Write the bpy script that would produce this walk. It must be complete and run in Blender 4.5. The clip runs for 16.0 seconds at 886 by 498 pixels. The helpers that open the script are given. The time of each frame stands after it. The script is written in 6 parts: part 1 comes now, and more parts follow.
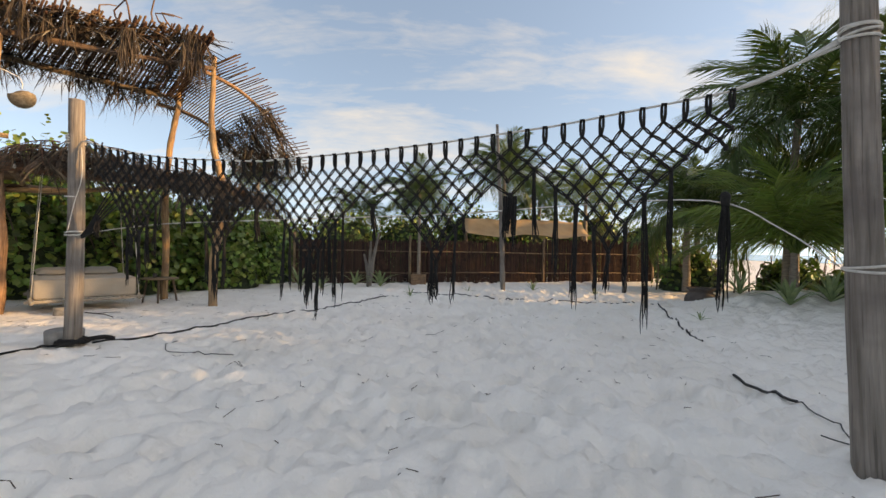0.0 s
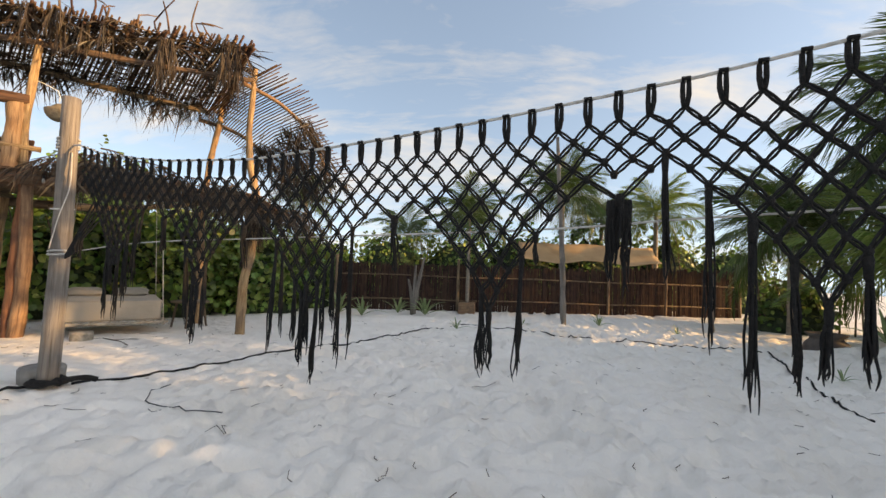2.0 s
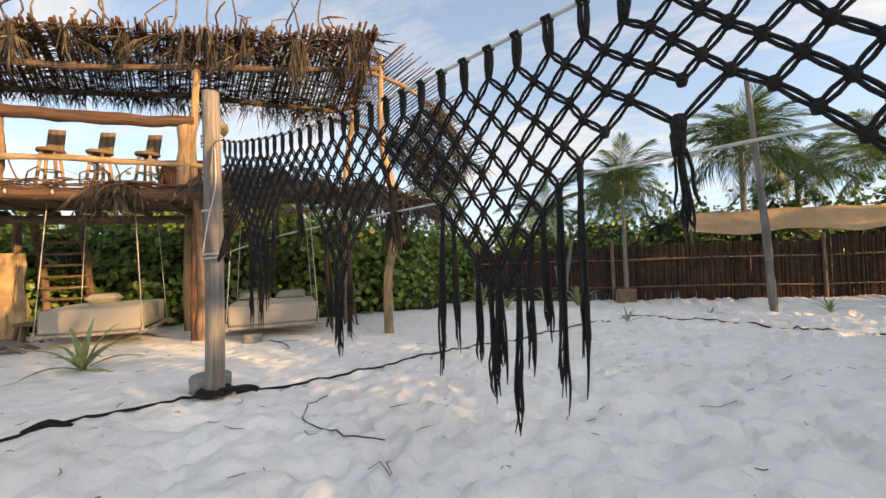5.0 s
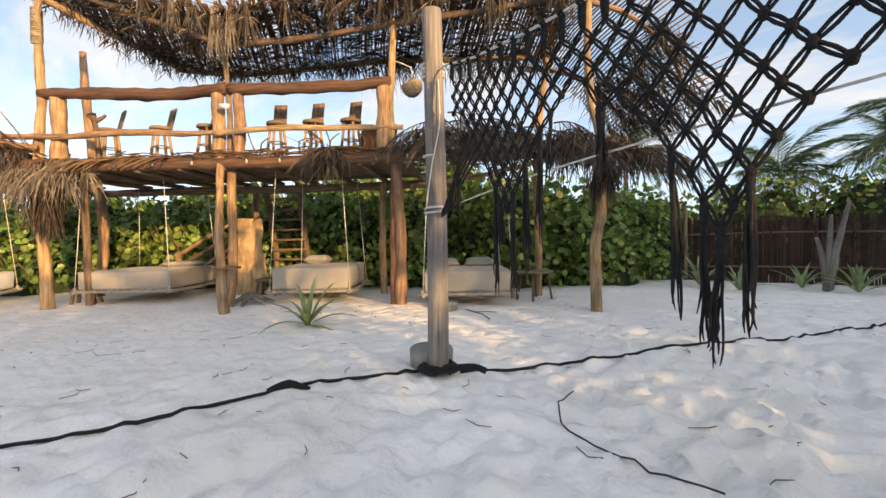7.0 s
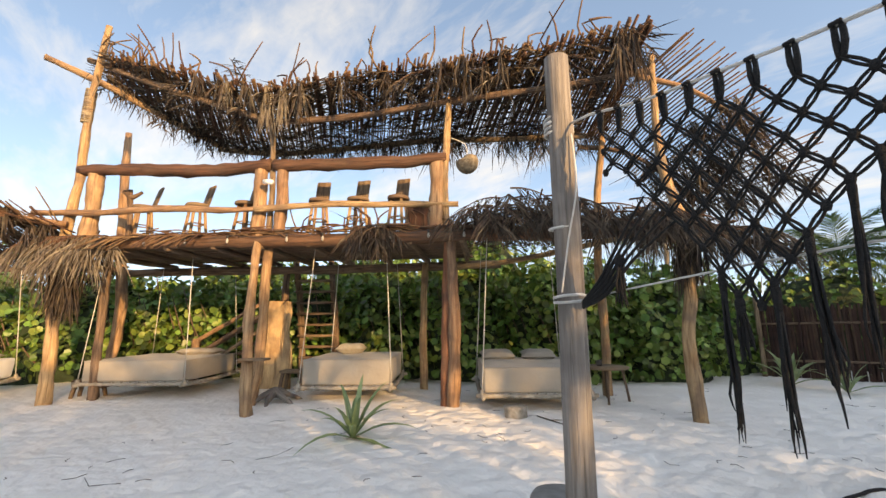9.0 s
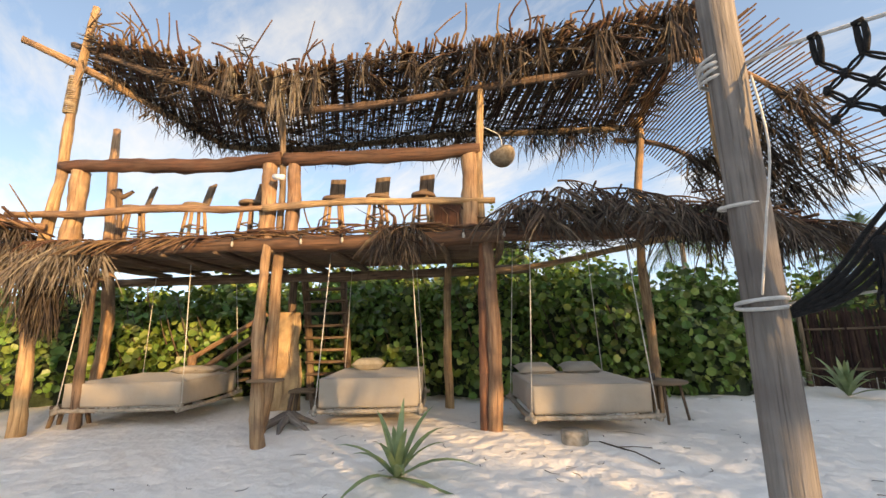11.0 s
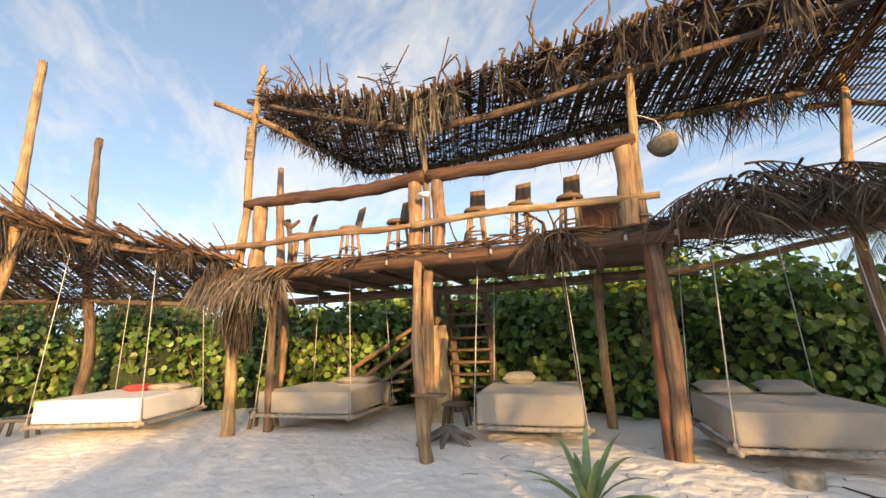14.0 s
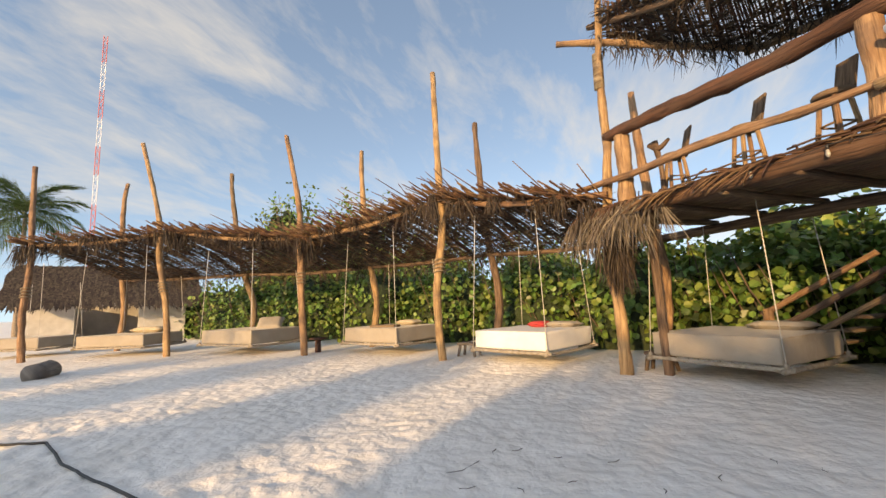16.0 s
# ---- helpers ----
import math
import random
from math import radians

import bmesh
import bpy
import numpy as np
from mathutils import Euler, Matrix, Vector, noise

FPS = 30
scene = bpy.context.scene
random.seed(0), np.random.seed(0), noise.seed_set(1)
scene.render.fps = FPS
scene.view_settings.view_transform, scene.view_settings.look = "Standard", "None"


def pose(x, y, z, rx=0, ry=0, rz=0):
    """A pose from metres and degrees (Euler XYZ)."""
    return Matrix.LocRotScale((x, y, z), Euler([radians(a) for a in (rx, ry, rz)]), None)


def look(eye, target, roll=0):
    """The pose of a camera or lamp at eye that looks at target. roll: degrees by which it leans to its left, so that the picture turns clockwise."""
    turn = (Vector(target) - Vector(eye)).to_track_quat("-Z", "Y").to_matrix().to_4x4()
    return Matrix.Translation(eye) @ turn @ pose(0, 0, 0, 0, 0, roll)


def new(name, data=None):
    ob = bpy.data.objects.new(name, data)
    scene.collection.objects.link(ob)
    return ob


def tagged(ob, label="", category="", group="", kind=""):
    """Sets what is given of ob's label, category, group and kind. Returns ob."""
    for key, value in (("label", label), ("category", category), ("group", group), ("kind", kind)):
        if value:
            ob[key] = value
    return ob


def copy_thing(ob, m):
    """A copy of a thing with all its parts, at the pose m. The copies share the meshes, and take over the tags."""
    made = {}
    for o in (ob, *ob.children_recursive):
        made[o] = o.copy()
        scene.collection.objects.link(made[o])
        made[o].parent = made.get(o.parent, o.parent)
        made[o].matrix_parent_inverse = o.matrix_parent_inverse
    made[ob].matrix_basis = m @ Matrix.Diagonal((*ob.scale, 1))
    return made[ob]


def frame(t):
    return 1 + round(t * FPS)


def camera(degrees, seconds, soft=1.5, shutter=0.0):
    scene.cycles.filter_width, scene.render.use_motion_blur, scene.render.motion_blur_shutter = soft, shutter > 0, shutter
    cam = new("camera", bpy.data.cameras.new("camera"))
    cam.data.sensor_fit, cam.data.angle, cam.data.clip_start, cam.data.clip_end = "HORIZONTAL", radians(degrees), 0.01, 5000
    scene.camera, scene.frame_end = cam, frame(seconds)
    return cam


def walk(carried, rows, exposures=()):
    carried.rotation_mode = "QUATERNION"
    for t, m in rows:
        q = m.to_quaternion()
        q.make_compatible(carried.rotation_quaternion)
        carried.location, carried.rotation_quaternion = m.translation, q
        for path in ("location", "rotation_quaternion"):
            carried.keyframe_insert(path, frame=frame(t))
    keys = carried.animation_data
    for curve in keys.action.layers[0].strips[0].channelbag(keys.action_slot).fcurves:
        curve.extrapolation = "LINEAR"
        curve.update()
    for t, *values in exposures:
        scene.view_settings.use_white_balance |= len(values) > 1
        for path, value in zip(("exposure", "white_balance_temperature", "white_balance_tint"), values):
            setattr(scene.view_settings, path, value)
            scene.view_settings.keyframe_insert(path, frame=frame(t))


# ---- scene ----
cam = camera(94.2, 16.0)
PATH = [
    (0, (0.052, -0.099, 1.442), (0.033, 1.901, 1.442), 1.0),
    (0.5, (0.103, 0.259, 1.453), (0.007, 2.257, 1.467), 1.2),
    (1, (0.052, 0.639, 1.464), (-0.093, 2.633, 1.506), 1.4),
    (1.5, (-0.028, 0.968, 1.489), (-0.238, 2.955, 1.572), 1.6),
    (2, (-0.003, 1.288, 1.518), (-0.268, 3.267, 1.626), 2.2),
    (2.5, (-0.04, 1.527, 1.518), (-0.333, 3.5, 1.654), 2.5),
    (3, (-0.167, 1.719, 1.517), (-0.469, 3.691, 1.669), 2.4),
    (3.2, (-0.204, 1.78, 1.529), (-0.494, 3.752, 1.688), 2.7),
    (5.3, (-0.953, 2.439, 1.413), (-1.94, 4.178, 1.441), -2.7),
    (5.5, (-1.067, 2.496, 1.409), (-2.145, 4.181, 1.41), -3.2),
    (6, (-1.385, 2.649, 1.349), (-2.656, 4.192, 1.301), -2.9),
    (6.5, (-1.731, 2.739, 1.303), (-3.156, 4.139, 1.214), -1.6),
    (7, (-2.123, 2.776, 1.303), (-3.575, 4.15, 1.255), -1.0),
    (7.5, (-2.442, 2.833, 1.318), (-3.906, 4.192, 1.414), -0.1),
    (8, (-2.786, 2.875, 1.412), (-4.25, 4.222, 1.62), -0.2),
    (8.5, (-3.125, 2.809, 1.445), (-4.587, 4.143, 1.733), -0.3),
    (9, (-3.365, 2.798, 1.423), (-4.826, 4.119, 1.769), -0.4),
    (11.3, (-4.587, 2.854, 1.5), (-6.009, 4.206, 1.889), -1.2),
    (11.5, (-4.66, 2.873, 1.519), (-6.082, 4.224, 1.909), -1.1),
    (12, (-4.794, 2.756, 1.558), (-6.224, 4.097, 1.956), -1.2),
    (12.5, (-4.868, 2.654, 1.572), (-6.341, 3.94, 1.997), -1.2),
    (13, (-4.879, 2.596, 1.553), (-6.425, 3.782, 2.005), -1.2),
    (13.5, (-4.915, 2.575, 1.57), (-6.553, 3.627, 2.028), -1.4),
    (14, (-4.954, 2.557, 1.579), (-6.69, 3.451, 2.014), -1.7),
    (14.5, (-5.001, 2.544, 1.551), (-6.838, 3.227, 1.949), -2.0),
    (15, (-5.112, 2.51, 1.514), (-7.043, 2.906, 1.857), -2.3),
    (15.5, (-5.387, 2.424, 1.434), (-7.365, 2.381, 1.727), -2.1),
    (16, (-5.708, 2.172, 1.39), (-7.578, 1.512, 1.652), -2.4),
]
EXPOSURES = [(0, 1.34, 9900, 13), (3, 1.5, 9800, 12), (5.5, 1.62, 9500, 13), (8, 1.6, 9000, 11), (13, 1.62, 8900, 11), (15, 1.48, 8900, 11), (16, 1.16, 8900, 11)]
walk(cam, [(t, look(eye, target, roll)) for t, eye, target, roll in PATH], EXPOSURES)

# ---- world, sun and exposure ----
SUN_AZ, SUN_EL = radians(99), radians(12)
world = bpy.data.worlds.new("world")
scene.world = world
world.use_nodes = True
wt = world.node_tree
wt.nodes.clear()
wl = wt.links


def wnode(kind, **values):
    nd = wt.nodes.new(kind)
    for k, v in values.items():
        nd.inputs[k].default_value = v
    return nd


w_out = wnode("ShaderNodeOutputWorld")
w_bg = wnode("ShaderNodeBackground", Strength=0.135)
w_sky = wnode("ShaderNodeTexSky")
w_sky.sky_type, w_sky.sun_disc = "NISHITA", False
w_sky.sun_elevation, w_sky.sun_rotation = radians(26), SUN_AZ
w_sky.air_density, w_sky.dust_density, w_sky.ozone_density = 1.0, 0.7, 2.2
w_tc = wnode("ShaderNodeTexCoord")
w_sep = wnode("ShaderNodeSeparateXYZ")
w_zp = wt.nodes.new("ShaderNodeMath")
w_zp.operation = "ADD"
w_zp.inputs[1].default_value = 0.22
w_zm = wt.nodes.new("ShaderNodeMath")
w_zm.operation = "MAXIMUM"
w_zm.inputs[1].default_value = 0.0
w_div = wt.nodes.new("ShaderNodeVectorMath")
w_div.operation = "DIVIDE"
w_cmb = wnode("ShaderNodeCombineXYZ", Z=1.0)
w_map = wt.nodes.new("ShaderNodeMapping")
w_map.inputs["Rotation"].default_value = (0, 0, radians(-32))
w_map.inputs["Scale"].default_value = (0.9, 2.1, 1.0)
w_map.inputs["Location"].default_value = (3.1, 1.7, 0.0)
w_no = wnode("ShaderNodeTexNoise", Scale=1.15, Detail=9.0, Roughness=0.6, Distortion=0.5)
w_no2 = wnode("ShaderNodeTexNoise", Scale=7.0, Detail=5.0, Roughness=0.6, Distortion=0.7)
w_mixn = wt.nodes.new("ShaderNodeMath")
w_mixn.operation = "MULTIPLY_ADD"
w_mixn.inputs[1].default_value = 0.25
w_ramp = wt.nodes.new("ShaderNodeValToRGB")
w_ramp.color_ramp.elements[0].position, w_ramp.color_ramp.elements[1].position = 0.58, 0.92
w_ramp.color_ramp.elements[1].color = (0.85, 0.85, 0.85, 1)
w_hue = wnode("ShaderNodeHueSaturation", Saturation=1.0, Value=1.0)
w_mix = wt.nodes.new("ShaderNodeMixRGB")
w_mix.inputs["Color2"].default_value = (2.6, 2.7, 2.9, 1)
wl.new(w_tc.outputs["Generated"], w_sep.inputs[0])
w_lift = wt.nodes.new("ShaderNodeVectorMath")
w_lift.operation = "ADD"
w_lift.inputs[1].default_value = (0, 0, 0.2)
w_unit = wt.nodes.new("ShaderNodeVectorMath")
w_unit.operation = "NORMALIZE"
wl.new(w_tc.outputs["Generated"], w_lift.inputs[0])
wl.new(w_lift.outputs[0], w_unit.inputs[0])
wl.new(w_unit.outputs[0], w_sky.inputs["Vector"])
wl.new(w_sep.outputs["Z"], w_zm.inputs[0])
wl.new(w_zm.outputs[0], w_zp.inputs[0])
for k in "XYZ":
    wl.new(w_zp.outputs[0], w_cmb.inputs[k])
wl.new(w_tc.outputs["Generated"], w_div.inputs[0])
wl.new(w_cmb.outputs[0], w_div.inputs[1])
wl.new(w_div.outputs[0], w_map.inputs["Vector"])
wl.new(w_map.outputs[0], w_no.inputs["Vector"])
wl.new(w_map.outputs[0], w_no2.inputs["Vector"])
wl.new(w_no2.outputs["Fac"], w_mixn.inputs[0])
wl.new(w_no.outputs["Fac"], w_mixn.inputs[2])
wl.new(w_mixn.outputs[0], w_ramp.inputs["Fac"])
wl.new(w_ramp.outputs["Color"], w_mix.inputs["Fac"])
wl.new(w_sky.outputs[0], w_hue.inputs["Color"])
wl.new(w_hue.outputs[0], w_mix.inputs["Color1"])
wl.new(w_mix.outputs[0], w_bg.inputs["Color"])
wl.new(w_bg.outputs[0], w_out.inputs["Surface"])

sun_data = bpy.data.lights.new("sun", "SUN")
sun_data.energy, sun_data.angle, sun_data.color = 2.6, radians(0.6), (1.0, 0.70, 0.40)
sun = new("sun", sun_data)
SUN_DIR = Vector((math.cos(SUN_EL) * math.sin(SUN_AZ), math.cos(SUN_EL) * math.cos(SUN_AZ), math.sin(SUN_EL)))
sun.matrix_world = look(SUN_DIR * 60, (0, 0, 0))


# ---- materials ----
def material(name, base, second, scale=8.0, rough=0.8, bump=0.3, bump_scale=60.0, coords="Object", stretch=(1, 1, 1),
             vary=0.0, island=0.0, stain=None, stain_scale=1.2, sheen=0.0, transmit=0.0, detail=6.0, bump_dist=0.01, cracks=0.0):
    """Two-tone noise colour, fine bump, larger stains, and a random shade per object or per island."""
    m = bpy.data.materials.new(name)
    m.use_nodes = True
    nt = m.node_tree
    lk = nt.links
    bsdf = nt.nodes["Principled BSDF"]
    bsdf.inputs["Roughness"].default_value = rough
    tc = nt.nodes.new("ShaderNodeTexCoord")
    mp = nt.nodes.new("ShaderNodeMapping")
    mp.inputs["Scale"].default_value = stretch
    lk.new(tc.outputs[coords], mp.inputs["Vector"])
    n1 = nt.nodes.new("ShaderNodeTexNoise")
    n1.inputs["Scale"].default_value, n1.inputs["Detail"].default_value = scale, detail
    lk.new(mp.outputs[0], n1.inputs["Vector"])
    rp = nt.nodes.new("ShaderNodeValToRGB")
    rp.color_ramp.elements[0].position, rp.color_ramp.elements[1].position = 0.32, 0.68
    rp.color_ramp.elements[0].color, rp.color_ramp.elements[1].color = (*base, 1), (*second, 1)
    lk.new(n1.outputs["Fac"], rp.inputs["Fac"])
    col = rp.outputs["Color"]
    if stain:
        n3 = nt.nodes.new("ShaderNodeTexNoise")
        n3.inputs["Scale"].default_value, n3.inputs["Detail"].default_value = stain_scale, 4.0
        lk.new(tc.outputs["Object"], n3.inputs["Vector"])
        r3 = nt.nodes.new("ShaderNodeValToRGB")
        r3.color_ramp.elements[0].position, r3.color_ramp.elements[1].position = 0.48, 0.68
        lk.new(n3.outputs["Fac"], r3.inputs["Fac"])
        mx = nt.nodes.new("ShaderNodeMixRGB")
        mx.inputs["Color2"].default_value = (*stain, 1)
        lk.new(r3.outputs["Color"], mx.inputs["Fac"])
        lk.new(col, mx.inputs["Color1"])
        col = mx.outputs["Color"]
    crack_fac = None
    if cracks:
        mc = nt.nodes.new("ShaderNodeMapping")
        mc.inputs["Scale"].default_value = (16, 0.55, 1)
        lk.new(tc.outputs[coords], mc.inputs["Vector"])
        nc = nt.nodes.new("ShaderNodeTexNoise")
        nc.inputs["Scale"].default_value, nc.inputs["Detail"].default_value, nc.inputs["Distortion"].default_value = 2.2, 5.0, 0.6
        lk.new(mc.outputs[0], nc.inputs["Vector"])
        rc = nt.nodes.new("ShaderNodeValToRGB")
        rc.color_ramp.elements[0].position, rc.color_ramp.elements[1].position = 0.56, 0.66
        lk.new(nc.outputs["Fac"], rc.inputs["Fac"])
        mk = nt.nodes.new("ShaderNodeMath")
        mk.operation = "MULTIPLY"
        mk.inputs[1].default_value = cracks
        lk.new(rc.outputs["Color"], mk.inputs[0])
        crack_fac = mk.outputs[0]
        mx2 = nt.nodes.new("ShaderNodeMixRGB")
        mx2.inputs["Color2"].default_value = (base[0] * 0.3, base[1] * 0.28, base[2] * 0.26, 1)
        lk.new(crack_fac, mx2.inputs["Fac"])
        lk.new(col, mx2.inputs["Color1"])
        col = mx2.outputs["Color"]
    if vary or island:
        hs = nt.nodes.new("ShaderNodeHueSaturation")
        if vary:
            src = nt.nodes.new("ShaderNodeObjectInfo").outputs["Random"]
        else:
            src = nt.nodes.new("ShaderNodeNewGeometry").outputs["Random Per Island"]
        amount = vary or island
        mr = nt.nodes.new("ShaderNodeMapRange")
        mr.inputs["To Min"].default_value, mr.inputs["To Max"].default_value = 1 - amount, 1 + amount
        lk.new(src, mr.inputs["Value"])
        lk.new(mr.outputs[0], hs.inputs["Value"])
        mh = nt.nodes.new("ShaderNodeMapRange")
        mh.inputs["To Min"].default_value, mh.inputs["To Max"].default_value = 0.5 - amount * 0.05, 0.5 + amount * 0.05
        lk.new(src, mh.inputs["Value"])
        lk.new(mh.outputs[0], hs.inputs["Hue"])
        lk.new(col, hs.inputs["Color"])
        col = hs.outputs["Color"]
    lk.new(col, bsdf.inputs["Base Color"])
    if bump:
        n2 = nt.nodes.new("ShaderNodeTexNoise")
        n2.inputs["Scale"].default_value, n2.inputs["Detail"].default_value = bump_scale, 5.0
        lk.new(mp.outputs[0], n2.inputs["Vector"])
        bp = nt.nodes.new("ShaderNodeBump")
        bp.inputs["Strength"].default_value, bp.inputs["Distance"].default_value = bump, bump_dist
        if crack_fac:
            sub = nt.nodes.new("ShaderNodeMath")
            sub.operation = "SUBTRACT"
            lk.new(n2.outputs["Fac"], sub.inputs[0])
            lk.new(crack_fac, sub.inputs[1])
            lk.new(sub.outputs[0], bp.inputs["Height"])
        else:
            lk.new(n2.outputs["Fac"], bp.inputs["Height"])
        lk.new(bp.outputs[0], bsdf.inputs["Normal"])
    if sheen:
        bsdf.inputs["Sheen Weight"].default_value = sheen
    if transmit:
        tr = nt.nodes.new("ShaderNodeBsdfTranslucent")
        lk.new(col, tr.inputs["Color"])
        ms = nt.nodes.new("ShaderNodeMixShader")
        ms.inputs["Fac"].default_value = transmit
        lk.new(bsdf.outputs[0], ms.inputs[1])
        lk.new(tr.outputs[0], ms.inputs[2])
        lk.new(ms.outputs[0], nt.nodes["Material Output"].inputs["Surface"])
    return m


SAND = material("sand", (0.84, 0.80, 0.735), (0.90, 0.865, 0.805), scale=1.4, rough=0.95, bump=1.0, bump_scale=5.5, stain=(0.79, 0.745, 0.675), stain_scale=0.45, bump_dist=0.06)
TAN = material("tan_log", (0.23, 0.128, 0.066), (0.47, 0.305, 0.17), scale=3.0, rough=0.75, bump=0.8, bump_scale=9.0, coords="UV", stretch=(5, 0.9, 1), vary=0.22, stain=(0.20, 0.125, 0.08), stain_scale=3.0, bump_dist=0.02, cracks=0.5)
RED = material("red_log", (0.05, 0.023, 0.014), (0.14, 0.064, 0.036), scale=3.0, rough=0.75, bump=0.6, bump_scale=9.0, coords="UV", stretch=(5, 0.8, 1), vary=0.2, stain=(0.10, 0.055, 0.035), stain_scale=2.2, cracks=0.75, bump_dist=0.02)
# red wood made lighter and more orange: sunlight on it is in the colour
SPLIT = material("sun_painted_red_wood", (0.16, 0.06, 0.03), (0.36, 0.155, 0.075), scale=3.0, rough=0.7, bump=0.6, bump_scale=9.0, coords="UV", stretch=(5, 0.6, 1), stain=(0.12, 0.05, 0.03), stain_scale=2.5, cracks=0.6, bump_dist=0.02)
DARK = material("weathered_log", (0.10, 0.065, 0.042), (0.26, 0.18, 0.12), scale=3.0, rough=0.85, bump=0.6, bump_scale=9.0, coords="UV", stretch=(5, 0.8, 1), vary=0.2, cracks=0.75, bump_dist=0.02)
GREY = material("grey_post_wood", (0.15, 0.13, 0.11), (0.30, 0.265, 0.235), scale=2.5, rough=0.85, bump=0.5, bump_scale=7.0, coords="UV", stretch=(7, 0.6, 1), stain=(0.13, 0.11, 0.10), stain_scale=2.0, cracks=0.5, bump_dist=0.02)
STICK = material("dry_rib", (0.052, 0.027, 0.016), (0.155, 0.085, 0.05), scale=6.0, rough=0.85, bump=0.2, bump_scale=30.0, island=0.45)
THATCH = material("dry_palm_leaf", (0.03, 0.022, 0.017), (0.10, 0.074, 0.055), scale=9.0, rough=0.8, bump=0.2, bump_scale=40.0, island=0.5, transmit=0.12)
THATCH_PALE = material("pale_dry_palm_leaf", (0.10, 0.082, 0.063), (0.235, 0.195, 0.155), scale=9.0, rough=0.8, bump=0.2, bump_scale=40.0, island=0.4, transmit=0.15)
CANVAS = material("beige_canvas", (0.31, 0.275, 0.225), (0.37, 0.33, 0.275), scale=2.5, rough=0.9, bump=0.7, bump_scale=5.0, stain=(0.34, 0.295, 0.24), stain_scale=1.5, sheen=0.2, bump_dist=0.03)
WHITE_CLOTH = material("white_canvas", (0.72, 0.71, 0.69), (0.80, 0.79, 0.77), scale=2.5, rough=0.9, bump=0.3, bump_scale=7.0, bump_dist=0.03)
PILLOW = material("linen_pillow", (0.36, 0.32, 0.265), (0.42, 0.375, 0.31), scale=6.0, rough=0.9, bump=0.4, bump_scale=25.0)
STRAW_PILLOW = material("straw_pillow", (0.48, 0.40, 0.28), (0.60, 0.52, 0.38), scale=12.0, rough=0.9, bump=0.4, bump_scale=50.0)
RED_CLOTH = material("red_cloth", (0.45, 0.04, 0.05), (0.55, 0.07, 0.07), scale=6.0, rough=0.9, bump=0.3)
BLACK_ROPE = material("black_cotton_cord", (0.006, 0.0058, 0.006), (0.016, 0.015, 0.0145), scale=40.0, rough=0.95, bump=0.8, bump_scale=160.0)
ROPE_WOOD = material("rope_bound_wood", (0.22, 0.19, 0.15), (0.40, 0.36, 0.30), scale=14.0, rough=0.9, bump=0.7, bump_scale=60.0)
WHITE_ROPE = material("white_rope", (0.50, 0.48, 0.44), (0.66, 0.64, 0.60), scale=30.0, rough=0.9, bump=0.6, bump_scale=120.0)
CONCRETE = material("concrete", (0.20, 0.19, 0.175), (0.30, 0.285, 0.265), scale=9.0, rough=0.95, bump=0.6, bump_scale=40.0)
CLAY = material("dark_clay", (0.055, 0.045, 0.04), (0.11, 0.09, 0.08), scale=6.0, rough=0.8, bump=0.4, bump_scale=30.0)
LEAF = material("sea_grape_leaf", (0.06, 0.122, 0.026), (0.15, 0.24, 0.055), scale=3.0, rough=0.42, bump=0.1, island=0.5, transmit=0.25, stain=(0.17, 0.25, 0.05), stain_scale=1.1)
LEAF_YOUNG = material("young_sea_grape_leaf", (0.16, 0.24, 0.05), (0.31, 0.37, 0.095), scale=4.0, rough=0.45, bump=0.1, island=0.35, transmit=0.3)
# dark green with the shade between inner leaves put into the colour
INNER_SHADE = material("painted_inner_shade", (0.012, 0.022, 0.008), (0.03, 0.05, 0.015), scale=5.0, rough=0.8, bump=0.8, bump_scale=8.0, bump_dist=0.1)
TWIG = material("twig", (0.07, 0.05, 0.035), (0.14, 0.10, 0.07), scale=8.0, rough=0.9, bump=0.4)
PALM = material("palm_leaf", (0.034, 0.066, 0.018), (0.085, 0.14, 0.034), scale=3.0, rough=0.38, bump=0.05, island=0.4, transmit=0.3)
PALM_YOUNG = material("young_palm_leaf", (0.085, 0.14, 0.028), (0.19, 0.26, 0.055), scale=3.0, rough=0.4, bump=0.05, island=0.35, transmit=0.35)
TRUNK = material("palm_trunk", (0.17, 0.14, 0.11), (0.32, 0.27, 0.22), scale=4.0, rough=0.9, bump=0.8, bump_scale=6.0, coords="UV", stretch=(1, 6, 1))
AGAVE = material("lily_leaf", (0.14, 0.20, 0.085), (0.26, 0.33, 0.15), scale=6.0, rough=0.45, bump=0.1, island=0.25, transmit=0.15)
REED = material("reed", (0.026, 0.013, 0.009), (0.075, 0.036, 0.025), scale=5.0, rough=0.9, bump=0.4, bump_scale=20.0, island=0.35, stain=(0.06, 0.03, 0.02), stain_scale=1.2)
TARP = material("tan_tarp", (0.40, 0.25, 0.13), (0.50, 0.33, 0.18), scale=2.0, rough=0.8, bump=0.3, bump_scale=5.0, bump_dist=0.04)
STUCCO = material("pale_stucco", (0.62, 0.60, 0.56), (0.74, 0.72, 0.68), scale=3.0, rough=0.95, bump=0.4, bump_scale=30.0, stain=(0.5, 0.47, 0.42), stain_scale=0.8)
PLASTIC = material("white_plastic", (0.72, 0.72, 0.70), (0.78, 0.78, 0.76), rough=0.4, bump=0.0)
BLACK = material("black_plastic", (0.015, 0.015, 0.015), (0.03, 0.03, 0.03), rough=0.5, bump=0.2)
